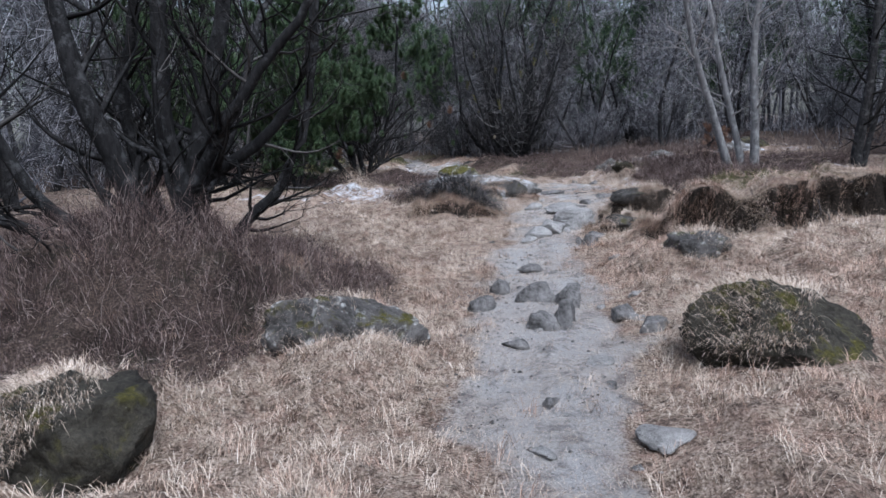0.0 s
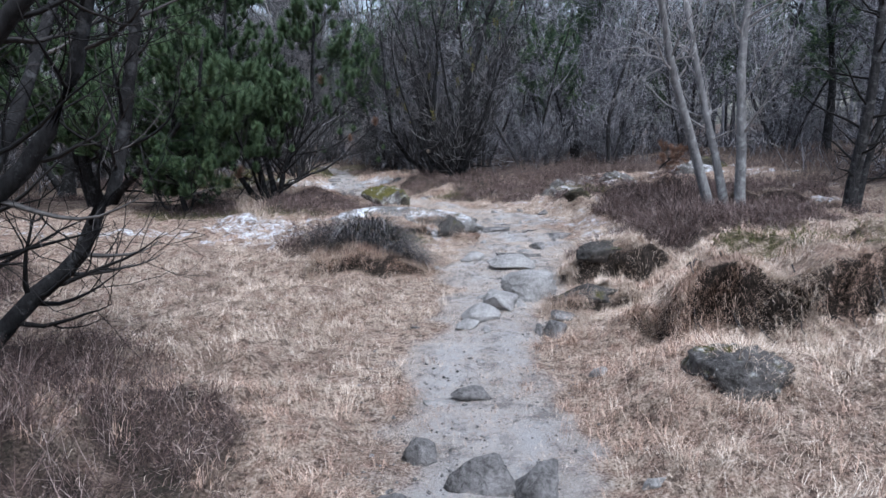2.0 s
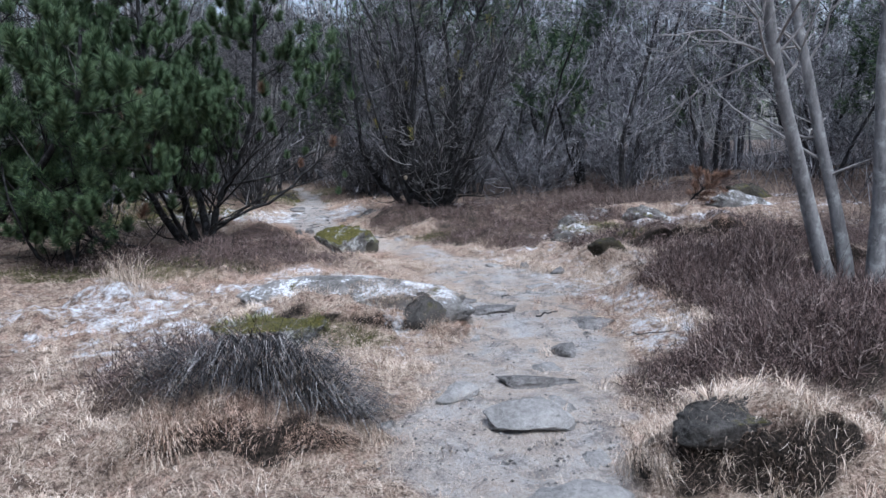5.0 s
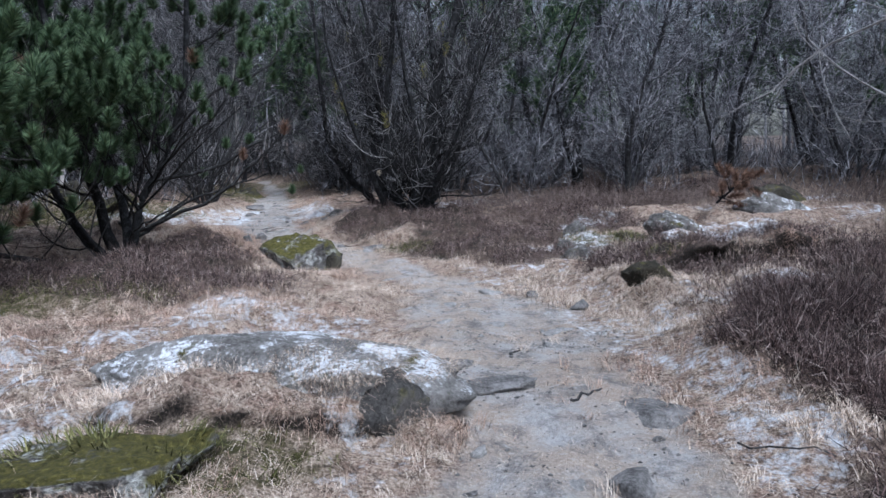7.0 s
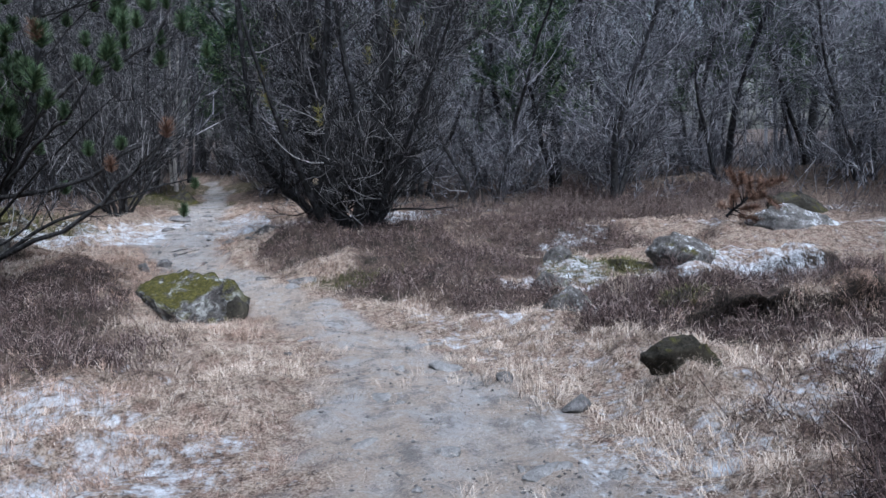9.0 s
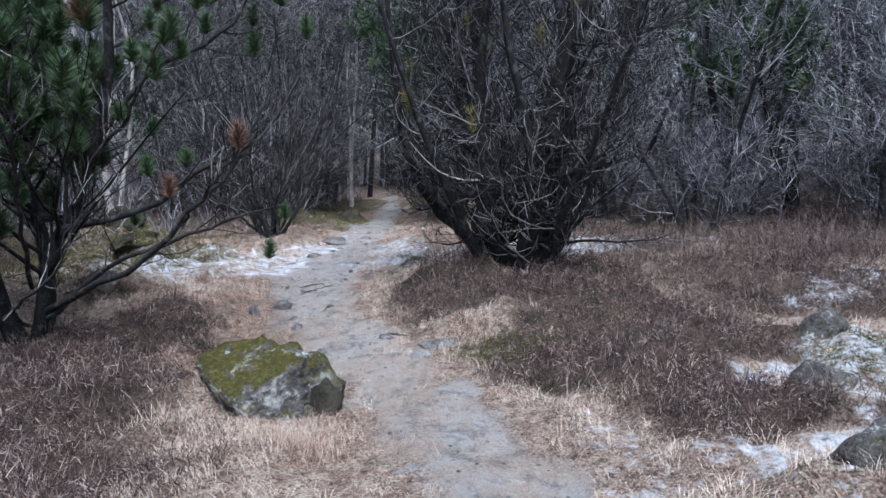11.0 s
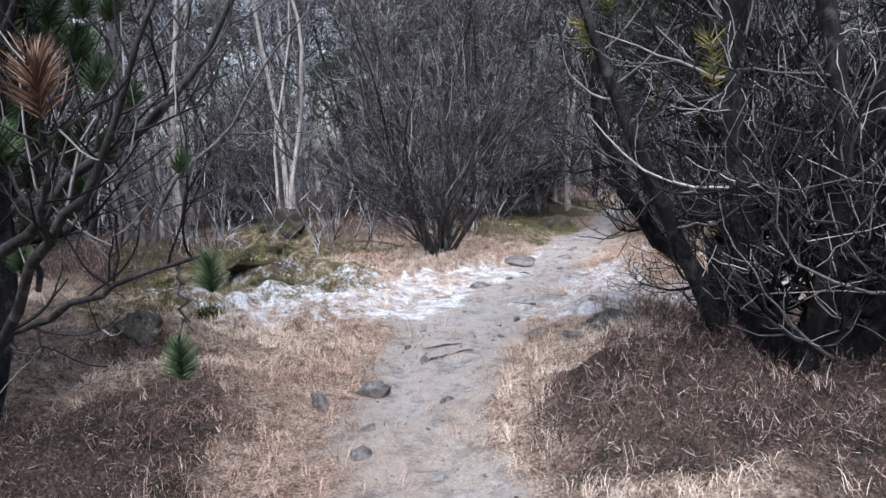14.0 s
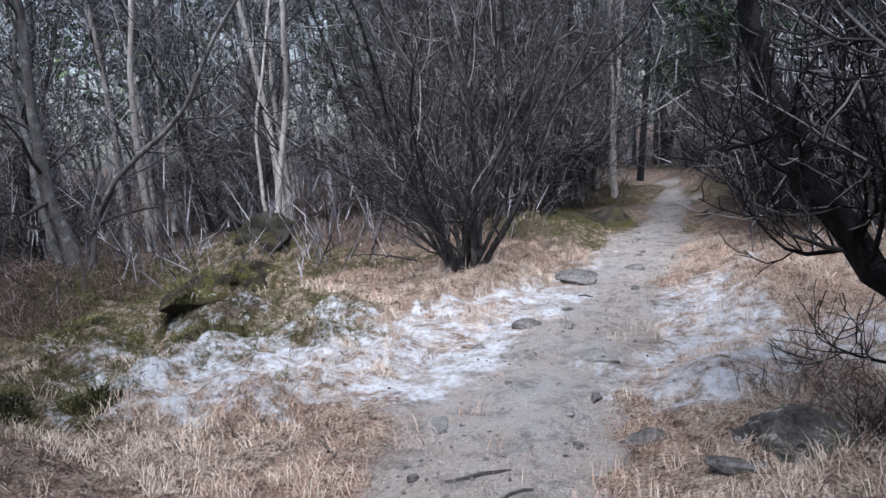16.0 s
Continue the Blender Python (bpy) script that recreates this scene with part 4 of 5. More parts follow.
# bare shrub and birches left of the far path
tree("bare_shrub", -2.1, 25.9, [((.1 + .06 * math.sin(7 * a)) * math.cos(a), (.1 + .06 * math.sin(7 * a)) * math.sin(a), (.4 + .2 * math.sin(4 * a)) * math.cos(a), (.4 + .2 * math.sin(4 * a)) * math.sin(a), 1, 3.4 + .9 * math.sin(5 * a), .026, .25) for a in np.linspace(.2, 6.2, 19)], 51, M_DARKBARK, M_BUSHTWIG,
     "bare dense shrub with many thin dark upright stems", "shrub", [lv(10, .08, .95, 42, 1.1, 6, thin=.5, lift=.4, wiggle=.16, tip=.003), lv(5, .2, 1, 42, .55, 5, lift=.3, wiggle=.2, tip=.002), lv(2, .3, 1, 40, .26, 3)], stem_name="stem", sides=5)
tree("birch_tree", -5.9, 27.6, [(0, 0, .25, 0, 1, 6.5, .05, .1), (-.1, .05, -.25, .1, 1, 5.5, .032, .3)], 52, M_BIRCHBARK, M_BUSHTWIG, "slender leaning birch with white bark and bare twigs", "tree",
     [lv(15, .2, .95, 50, 1.3, 6, thin=.4, lift=.3, wiggle=.2, tip=.003), lv(5, .2, 1, 45, .6, 5, tip=.002), lv(2, .3, 1, 42, .3, 3)])
tree("birch_tree", -6.2, 24.6, [(0, 0, -.05, 0, 1, 6, .075, .1), (.1, .1, .4, .1, 1, 5, .04, .4), (-.15, 0, -.6, -.1, .9, 5, .045, .4)], 53, M_GREYDARK, M_BUSHTWIG, "grey birch with pale patchy bark and bare branches", "tree",
     [lv(14, .12, .95, 55, 1.4, 6, thin=.4, lift=.3, wiggle=.2, tip=.003), lv(5, .2, 1, 45, .6, 5, tip=.002), lv(2, .3, 1, 42, .3, 3)])

# the wood behind: a few kinds, repeated
FAR = [lv(46, .02, .97, 70, 1.5, 5, thin=.2, lift=.5, wiggle=.12, tip=.004, taper=.6), lv(12, .06, 1, 52, .75, 3, lift=.5, wiggle=.18, tip=.004), lv(6, .1, 1, 48, .42, 3, lift=.3, wiggle=.2, tip=.0042)]
kinds = {
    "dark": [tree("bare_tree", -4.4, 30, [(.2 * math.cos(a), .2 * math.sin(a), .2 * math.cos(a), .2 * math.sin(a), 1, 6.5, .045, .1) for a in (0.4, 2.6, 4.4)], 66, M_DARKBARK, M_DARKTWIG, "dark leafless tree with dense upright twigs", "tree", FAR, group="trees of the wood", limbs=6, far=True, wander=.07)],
    "grey": [tree("bare_tree", 7.5, 24.5, [(0, 0, .0, 0, 1, 7.5, .07, 0), (.1, .1, .3, .2, 1, 6, .045, .2)], 61, M_DARKBARK, M_HAZYTWIG, "grey leafless tree with dense fine dead branches", "tree", FAR, group="trees of the wood", limbs=6, far=True, wander=.07),
             tree("bare_tree", 10.5, 25.5, [(0, 0, .05, 0, 1, 8, .075, 0), (-.1, .1, -.3, .1, 1, 6.5, .045, .2)], 62, M_DARKBARK, M_HAZYTWIG, "grey leafless tree with dense fine dead branches", "tree", FAR, group="trees of the wood", limbs=6, far=True, wander=.07),
             tree("bare_tree", 5.2, 25.6, [(.2 * math.cos(a), .2 * math.sin(a), .35 * math.cos(a), .35 * math.sin(a), 1, 5.5, .05, .1) for a in (0.3, 1.7, 3.2, 4.9)], 63, M_DARKBARK, M_HAZYTWIG, "grey leafless tree with several thin stems", "tree",
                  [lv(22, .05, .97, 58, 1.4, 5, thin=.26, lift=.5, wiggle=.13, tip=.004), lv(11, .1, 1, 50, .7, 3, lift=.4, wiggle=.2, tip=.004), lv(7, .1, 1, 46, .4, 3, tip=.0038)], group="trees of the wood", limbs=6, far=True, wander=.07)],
    "birch": [tree("birch_tree", -3.4, 36.5, [(0, 0, .02, 0, 1, 9, .055, 0), (.3, .1, .06, 0, 1, 8.5, .042, 0)], 64, M_BIRCHBARK, M_HAZYTWIG, "tall thin birch with pale straight trunks", "tree",
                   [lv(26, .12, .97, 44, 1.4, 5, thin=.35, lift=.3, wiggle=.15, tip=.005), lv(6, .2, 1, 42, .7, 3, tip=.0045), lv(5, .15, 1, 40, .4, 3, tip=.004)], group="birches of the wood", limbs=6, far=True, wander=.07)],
    "pine": [tree("pine_tree", 9.8, 29.5, [(0, 0, .02, 0, 1, 8, .14, 0), (.1, 0, .35, -.1, 1, 6, .08, .4)], 65, M_PINEBARK, M_PINETWIG, "tall green pine standing behind bare trees", "tree",
                  [lv(26, .3, .98, 70, 2.0, 6, thin=.3, lift=.7, wiggle=.13, tip=.006, taper=.9), lv(6, .25, 1, 46, .7, 4, lift=.5, tip=.004), lv(2, .4, 1, 40, .3, 3, tip=.003)],
                  [(M_NEEDLE, .6, .6, 90, .01, 1.5)], group="pines of the wood", limbs=6, far=True, wander=.07)],
}
wood = np.random.default_rng(5)
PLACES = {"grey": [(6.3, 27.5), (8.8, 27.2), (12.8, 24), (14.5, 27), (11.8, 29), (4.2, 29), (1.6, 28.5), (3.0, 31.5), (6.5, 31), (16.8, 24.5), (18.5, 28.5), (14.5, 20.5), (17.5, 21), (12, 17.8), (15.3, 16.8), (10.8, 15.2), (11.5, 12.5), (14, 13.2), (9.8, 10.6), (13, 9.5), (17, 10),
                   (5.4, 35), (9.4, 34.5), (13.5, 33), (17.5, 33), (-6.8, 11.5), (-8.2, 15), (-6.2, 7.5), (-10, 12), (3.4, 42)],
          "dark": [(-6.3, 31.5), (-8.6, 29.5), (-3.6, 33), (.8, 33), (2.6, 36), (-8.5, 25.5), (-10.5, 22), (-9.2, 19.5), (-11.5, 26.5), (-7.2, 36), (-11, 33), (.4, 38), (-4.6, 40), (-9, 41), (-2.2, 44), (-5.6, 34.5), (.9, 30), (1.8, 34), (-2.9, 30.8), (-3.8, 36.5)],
          "birch": [(-2.7, 35.2), (-4.4, 35.6), (-5.2, 32.5), (-7.6, 33.4), (-8.2, 27.4), (-10.2, 29.8), (-7.0, 29.2), (-.2, 40), (-6.1, 38), (-12.5, 24.5), (-12, 36)],
          "pine": [(7.2, 27.2), (13.2, 22.4), (2.4, 29.6), (4.6, 33.2), (-1.6, 47), (-6.6, 44), (7.4, 37), (12.4, 36.5), (16.2, 30.5), (-3.6, 27.6 + 20), (20.5, 25), (-9.5, 38.5), (-7.4, 21.5), (10.5, 42), (21, 16), (-13.5, 18), (.8, 52), (-10.5, 8.5)]}
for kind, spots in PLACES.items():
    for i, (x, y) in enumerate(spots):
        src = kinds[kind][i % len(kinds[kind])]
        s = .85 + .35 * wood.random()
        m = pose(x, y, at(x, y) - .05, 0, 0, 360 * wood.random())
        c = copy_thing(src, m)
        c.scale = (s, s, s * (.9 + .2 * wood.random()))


# ---- far woods, joined ----
def far_woods():
    rng = np.random.default_rng(9)
    n = 800
    a, d = rng.random(n) * 2 * np.pi, 23 + 30 * rng.random(n) ** .9
    x, y = 1 + d * np.cos(a), 16 + d * np.sin(a)
    foot = np.stack([x, y, lie(x, y)], -1)
    way = np.stack([rng.normal(0, .05, n), rng.normal(0, .05, n), np.ones(n)], -1)
    trunks = grow(rng, foot, way, 9 + 4 * rng.random(n), np.full(n, .1), np.full(n, .03), 6, 0, .04)
    b = offshoots(rng, trunks, 18, .1, .98, 60, 2.2, 4, thin=.35, lift=.5, tip=.012, taper=.8)
    c = offshoots(rng, b, 4, .05, 1, 48, 1.5, 3, lift=.4, tip=.024)
    v, f = tubes([trunks], 4)
    tagged(new("hazy_far_twigs", mesh_from("hazy_far_twigs", *spikes([b, c]), M_HAZYTWIG)), "fine leafless twigs of the far woods", "woods", kind="stuff")
    tagged(new("far_woods", mesh_from("far_woods", v, f, M_HAZYTWIG)), "far leafless woods closing the heath around", "woods", kind="stuff")
    k = rng.random(n) < .42
    e, w = tips([offshoots(rng, (trunks[0][k], trunks[1][k]), 40, .2, 1, 70, 2.2, 3, taper=1.0)])
    v, f = needles(rng, e, w, np.full(len(e), 1.3), 8, .07)
    tagged(new("far_pines", mesh_from("far_pines", v, f, M_NEEDLE)), "far green pine crowns between leafless trees", "woods", kind="stuff")


far_woods()


# ---- grass, heather ----
def blades(rng, x, y, length, lean, width, z=None, heading=None):
    n = len(x)
    z = lie(x, y) if z is None else z
    a = 2.5 * np.pi * fbm(x, y, .9, 81) + rng.normal(0, .9, n)
    a = a if heading is None else heading + rng.normal(0, .5, n)
    out = np.stack([np.cos(a), np.sin(a), np.zeros(n)], -1)
    side = np.stack([-np.sin(a), np.cos(a), np.zeros(n)], -1) * width[:, None]
    root = np.stack([x, y, z - .01], -1)
    up = np.array([0, 0, 1.0])
    mid = root + length[:, None] * .55 * (out * np.sin(lean * .6)[:, None] + up * np.cos(lean * .6)[:, None])
    tip = mid + length[:, None] * .5 * (out * np.sin(lean * 1.25)[:, None] + up * np.cos(lean * 1.25)[:, None])
    v = np.stack([root - side, root + side, mid - side * .8, mid + side * .8, tip], 1).reshape(-1, 3)
    b = np.arange(n)[:, None] * 5
    f = np.concatenate([b + np.array([0, 1, 3]), b + np.array([0, 3, 2]), b + np.array([2, 3, 4])])
    return v, f


def spread(rng, n, x0, x1, y0, y1, weight):
    """n places in a box, thinned by weight."""
    xs, ys = [], []
    got = 0
    while got < n:
        x, y = x0 + (x1 - x0) * rng.random(n), y0 + (y1 - y0) * rng.random(n)
        k = rng.random(n) < weight(x, y)
        xs.append(x[k]), ys.append(y[k])
        got += int(k.sum())
    return np.concatenate(xs)[:n], np.concatenate(ys)[:n]


def w_grass(x, y):
    edge, path = cover(x, y)
    w = np.clip(1.2 - .33 * np.maximum(edge, 0), .06, 1) * (1 - .95 * path)
    w = w * (1 - .9 * heath(x, y)) * (1 - .6 * patches(x, y, SNOW, .5, 33)) * (1 - .7 * patches(x, y, MOSS, .5, 37))
    return w * (.35 + .65 * smooth(-.5, .4, fbm(x, y, .45, 51)))


grass_rng = np.random.default_rng(2)
x, y = spread(grass_rng, 130000, -7, 9, .5, 30, w_grass)
rusty = smooth(.0, .35, fbm(x, y, 1.6, 55)) > grass_rng.random(len(x)) * 1.2 - .3 * (1 - smooth(4, 8, y)) - .8 * smooth(-.1, .4, blob(x, y, -.6, 19.6, 1.5, 1.6))
n = len(x)
ln = (.035 + .1 * grass_rng.random(n) ** 1.6) * (.75 + .5 * smooth(-.2, .5, fbm(x, y, .45, 57)))
lean = np.clip(grass_rng.normal(1.42, .17, n), .5, 1.55)
width = .0006 + .0006 * grass_rng.random(n) + .0002 * np.abs(x - 1)
mx, my = spread(grass_rng, 8500, -6, 8, .5, 28, w_grass)
mat_red = smooth(.0, .35, fbm(mx, my, 1.6, 55)) > grass_rng.random(len(mx)) * 1.2 - .3 * (1 - smooth(4, 8, my)) - .8 * smooth(-.1, .4, blob(mx, my, -.6, 19.6, 1.5, 1.6))
for mat, sel, red, name, label in ((M_GRASS, ~rusty, ~mat_red, "dry_grass", "matted straw-coloured dry grass beside the path"), (M_RUSTGRASS, rusty, mat_red, "rusty_grass", "matted reddish-brown dead grass beside the path")):
    v, f = blades(grass_rng, x[sel], y[sel], ln[sel], lean[sel], width[sel])
    cx, cy = np.repeat(mx[red], 20), np.repeat(my[red], 20)
    k = len(cx)
    heading = np.repeat(grass_rng.random(int(red.sum())) * 2 * np.pi, 20)
    px, py = cx + grass_rng.normal(0, .035, k), cy + grass_rng.normal(0, .035, k)
    stand = np.repeat(grass_rng.normal(1.2, .22, int(red.sum())), 20)
    v2, f2 = blades(grass_rng, px, py, .06 + .1 * grass_rng.random(k), np.clip(stand + grass_rng.normal(0, .18, k), .3, 1.6), .0007 + .0005 * grass_rng.random(k) + .0002 * np.abs(px - 1), None, heading + grass_rng.normal(0, .5, k))
    tagged(new(name, mesh_from(name, np.concatenate([v, v2]), np.concatenate([f, f2 + len(v)]), mat)), label, "grass", kind="stuff")
x, y = spread(grass_rng, 42000, -.8, 4, .5, 30, lambda a, b: cover(a, b)[1] * (.25 + .75 * (1 - smooth(6, 14, b))) * (1 - .8 * patches(a, b, SNOW, .5, 33)))
v, f = blades(grass_rng, x, y, .02 + .06 * grass_rng.random(len(x)), np.clip(grass_rng.normal(1.45, .09, len(x)), 1, 1.55), np.full(len(x), .0008))
tagged(new("trodden_grass", mesh_from("trodden_grass", v, f, M_GRASS)), "short trodden straw lying flat on the dirt path", "grass", kind="stuff")


def twiggy(rng, x, y, height, width):
    """Upright wiry stems, each with a few side sprigs."""
    n = len(x)
    root = np.stack([x, y, lie(x, y) - .02], -1)
    way = unit(np.stack([rng.normal(0, .5, n), rng.normal(0, .5, n), np.full(n, 1.0)], -1))
    root = np.repeat(root, 5, 0)
    main = np.repeat(way * height[:, None], 5, 0)
    t = np.tile(np.array([0, .3, .45, .6, .75]), n)[:, None] * (.8 + .4 * rng.random((5 * n, 1)))
    first = np.tile(np.array([1, 0, 0, 0, 0]), n)[:, None]
    start = root + main * t * (1 - first)
    d = np.where(first, main, unit(main + .16 * rng.normal(size=main.shape)) * np.repeat(height, 5)[:, None] * (.3 + .3 * rng.random((5 * n, 1))))
    w = unit(np.cross(d, rng.normal(size=d.shape))) * np.repeat(width, 5)[:, None]
    v = np.stack([start - w, start + w, start + d], 1).reshape(-1, 3)
    return v, np.arange(len(v)).reshape(-1, 3)


x, y = spread(grass_rng, 85000, -8, 11, 2.5, 30, lambda a, b: heath(a, b) * (1 - cover(a, b)[1]) * (.3 + .7 * smooth(-.4, .3, fbm(a, b, .4, 61))))
hh = (.08 + .17 * grass_rng.random(len(x))) * (1 + .9 * smooth(0, .5, blob(x, y, -2.0, 5.6, 1.8, 1.7)) + .9 * smooth(0, .5, blob(x, y, 4.35, 12.4, 1.1, 1.7))) * (1 - .4 * smooth(18.3, 19.3, y) * (1 - smooth(20.5, 21.5, y))) * (.7 + .6 * smooth(-.3, .5, fbm(x, y, .6, 63)))
x2, y2 = spread(grass_rng, 16000, 3, 6, 10, 14.5, lambda a, b: np.maximum(patches(a, b, [(4.35, 12.5, 1.0, 1.6, 0), (4.3, 10.8, 1.4, .8, 10)]), 0) * (.2 + .8 * smooth(-.3, .3, fbm(a, b, .35, 62))))
x, y, hh = np.concatenate([x, x2]), np.concatenate([y, y2]), np.concatenate([hh, .1 + .22 * grass_rng.random(len(x2))])
v, f = twiggy(grass_rng, x, y, hh, .0013 + .0009 * smooth(7, 12, y))
tagged(new("heather", mesh_from("heather", v, f, M_HEATHER)), "dark reddish-brown winter heather with wiry twigs", "heather", kind="stuff")
x, y = spread(grass_rng, 10000, -7, 9, 6, 34, lambda a, b: patches(a, b, MOSS, .5, 37) * (1 - cover(a, b)[1]))
v, f = twiggy(grass_rng, x, y, .05 + .09 * grass_rng.random(len(x)), np.full(len(x), .0026))
tagged(new("moss_tufts", mesh_from("moss_tufts", v, f, M_MOSSBLADE)), "olive-green moss and crowberry tufts", "moss", kind="stuff")

# brush at the wood's edge and undergrowth between the trees
BRUSH = [(5.6, 23.2, 2.6, 1.1, 0), (8.4, 22.6, 2.4, 1.2, 0), (11.5, 21, 2.4, 1.5, 0), (9.5, 16.5, 2.5, 1.5, 0), (1.2, 23.2, .6, .5, 0), (-3.9, 28, 2.4, .8, 0)]
x, y = spread(grass_rng, 7000, -7, 15, 12, 32, lambda a, b: patches(a, b, BRUSH) * (1 - cover(a, b)[1]))
v, f = twiggy(grass_rng, x, y, .12 + .4 * grass_rng.random(len(x)) ** 2, np.full(len(x), .003))
tagged(new("dead_brush", mesh_from("dead_brush", v, f, M_BRUSH)), "reddish-brown dead brush at the edge of the wood", "brush", kind="stuff")


def w_under(a, b):
    edge = cover(a, b)[0]
    return smooth(.5, 1.6, edge) * np.maximum(smooth(25.5, 28, b + .35 * np.abs(a - 1)), smooth(8, 10, np.abs(a - 1.5))) * (.25 + .75 * smooth(-.3, .3, fbm(a, b, 2.2, 71)))


x, y = spread(grass_rng, 18000, -26, 28, 0, 56, w_under)
v, f = twiggy(grass_rng, x, y, .35 + 1.1 * grass_rng.random(len(x)) ** 2, np.full(len(x), .008))
tagged(new("undergrowth", mesh_from("undergrowth", v, f, M_HAZYTWIG)), "dark leafless undergrowth between the trees", "undergrowth", kind="stuff")


# ---- tussocks, hanging turf, gravel ----
def tufts(rng, spots, count, reach, length, lean):
    """Blades in clumps round spots: (x, y) arrays."""
    x = np.repeat(spots[0], count) + rng.normal(0, reach, count * len(spots[0]))
    y = np.repeat(spots[1], count) + rng.normal(0, reach, count * len(spots[0]))
    k = len(x)
    return blades(rng, x, y, length * (.5 + .7 * rng.random(k)), np.clip(rng.normal(lean, .3, k), .3, 2.6), np.full(k, .0009), None, rng.random(k) * 2 * np.pi)


spots = spread(grass_rng, 150, -5, 8, 3, 27, lambda a, b: smooth(.05, .3, cover(a, b)[0]) * (1 - smooth(2.5, 5, cover(a, b)[0])) * (1 - .96 * heath(a, b)))
v, f = tufts(grass_rng, spots, 60, .07, .13, 1.3)
tagged(new("tussock_grass", mesh_from("tussock_grass", v, f, M_GRASS)), "pale dry grass tussocks along the path", "grass", kind="stuff")
# turf that hangs over the broken bank and round the boulders
bx = np.interp(grass_rng.random(120) * 5, range(6), [p[0] for p in BANK]) + grass_rng.normal(0, .09, 120)
by = np.interp(bx, [p[0] for p in BANK], [p[1] for p in BANK]) + .22 + grass_rng.normal(0, .08, 120)
rocks = [(1.55, 4.25, .3), (1.9, 4.45, .35), (-.6, 4.5, .5), (-1.5, 3.4, .4), (2.15, 6.0, .3), (2.4, 9.2, .35), (2.2, 8.5, .35), (.4, 12.3, .6), (1.2, 12.3, .3), (0, 11.5, .5), (.45, 17.5, .35), (.9, 17.6, .3), (-.1, 10.2, .5), (.3, 10.1, .4), (3.8, 14.7, .3)]
rx = np.concatenate([cx + grass_rng.normal(0, s * .6, 26) for cx, cy, s in rocks])
ry = np.concatenate([cy + grass_rng.normal(0, s * .4, 26) for cx, cy, s in rocks])
v, f = tufts(grass_rng, (np.concatenate([bx, rx]), np.concatenate([by, ry])), 30, .05, .15, 1.4)
tagged(new("hanging_grass", mesh_from("hanging_grass", v, f, M_GRASS)), "long dead grass hanging over stones and the turf bank", "grass", kind="stuff")
x, y = spread(grass_rng, 5200, -3, 4.5, 1, 34, lambda a, b: cover(a, b)[1] * (.15 + .85 * smooth(-.1, .4, fbm(a, b, 1.0, 91))))
s = .004 + .012 * grass_rng.random(len(x)) ** 3
octa = np.array([(1, 0, 0), (-.9, .1, 0), (.1, 1, 0), (0, -1, .1), (0, .1, .7), (0, 0, -.7)])
tri = np.array([(0, 2, 4), (2, 1, 4), (1, 3, 4), (3, 0, 4), (2, 0, 5), (1, 2, 5), (3, 1, 5), (0, 3, 5)])
v = np.stack([x, y, lie(x, y) + .2 * s], -1)[:, None] + s[:, None, None] * octa * (.6 + .8 * grass_rng.random((len(x), 6, 1)))
tagged(new("gravel", mesh_from("gravel", v.reshape(-1, 3), (np.arange(len(x))[:, None, None] * 6 + tri).reshape(-1, 3), M_ROCK)), "fine grey gravel scattered on the path", "gravel", kind="stuff")


# ---- roots and sticks on the path ----
def stick(name, x0, y0, x1, y1, r, seed, label, category, sag=.02, mat=M_DARKBARK):
    rng = np.random.default_rng(seed)
    k = np.linspace(0, 1, 9)
    px, py = x0 + (x1 - x0) * k + rng.normal(0, .014, 9), y0 + (y1 - y0) * k + rng.normal(0, .014, 9)
    pz = lie(px, py) + r * .3 - sag * np.abs(2 * k - 1) ** 2
    v, f = tubes([(np.stack([px, py, pz], -1)[None], (r * (1.1 - .5 * k))[None])], 7)
    return tagged(new(name, mesh_from(name, v, f, mat, True)), label, category)


ROOT = "dark bare tree root lying across the path"
for i, (a, b_, c, d, r) in enumerate([(-.45, 21.95, .1, 22.3, .02), (.95, 19.95, 1.4, 19.85, .02), (-1.25, 26.8, -.85, 26.4, .03), (-.9, 25.6, -.5, 25.7, .016)]):
    stick("root", a, b_, a + .6 * (c - a), b_ + .6 * (d - b_), r * .7, 400 + i, ROOT, "root", .03)
for i, (a, b_, c, d, r) in enumerate([(-.3, 21.7, -.05, 22.0, .012), (-1.25, 22.2, -1.05, 22.05, .01), (2.35, 12.6, 2.6, 12.75, .01), (2.2, 13.6, 2.35, 13.75, .008), (1.7, 19.6, 1.95, 20.4, .006), (3.0, 11.9, 3.3, 11.6, .006)]):
    stick("stick", a, b_, c, d, r, 430 + i, "short dead stick lying on the ground", "stick", 0, M_DARKBARK)


# ---- dead pine branch on the slanting rock, sawn stub ----
rng = np.random.default_rng(8)
limb = base_empty("dead_branch", 7.55, 20.6, "fallen pine branch with rust-brown dead needles by a rock", "branch", "", 0, 0)
main = grow(rng, np.array([[0, 0, .1]]), np.array([[.5, .1, .55]]), np.array([.75]), np.array([.025]), np.array([.008]), 7, -.6, .12)
side = offshoots(rng, main, 26, .05, 1, 60, .4, 4, thin=.5)
v, f = tubes([main, side], 5)
part("branch", mesh_from("branch", v, f, M_PINETWIG), limb)
e, w = tips([side, side, main])
v, f = needles(rng, e, w, np.full(len(e), .26), 90, .005)
tagged(part("foliage", mesh_from("foliage", v, f, M_DEADNEEDLE), limb), kind="stuff")
local = np.array([[-.2, .5, .62]])
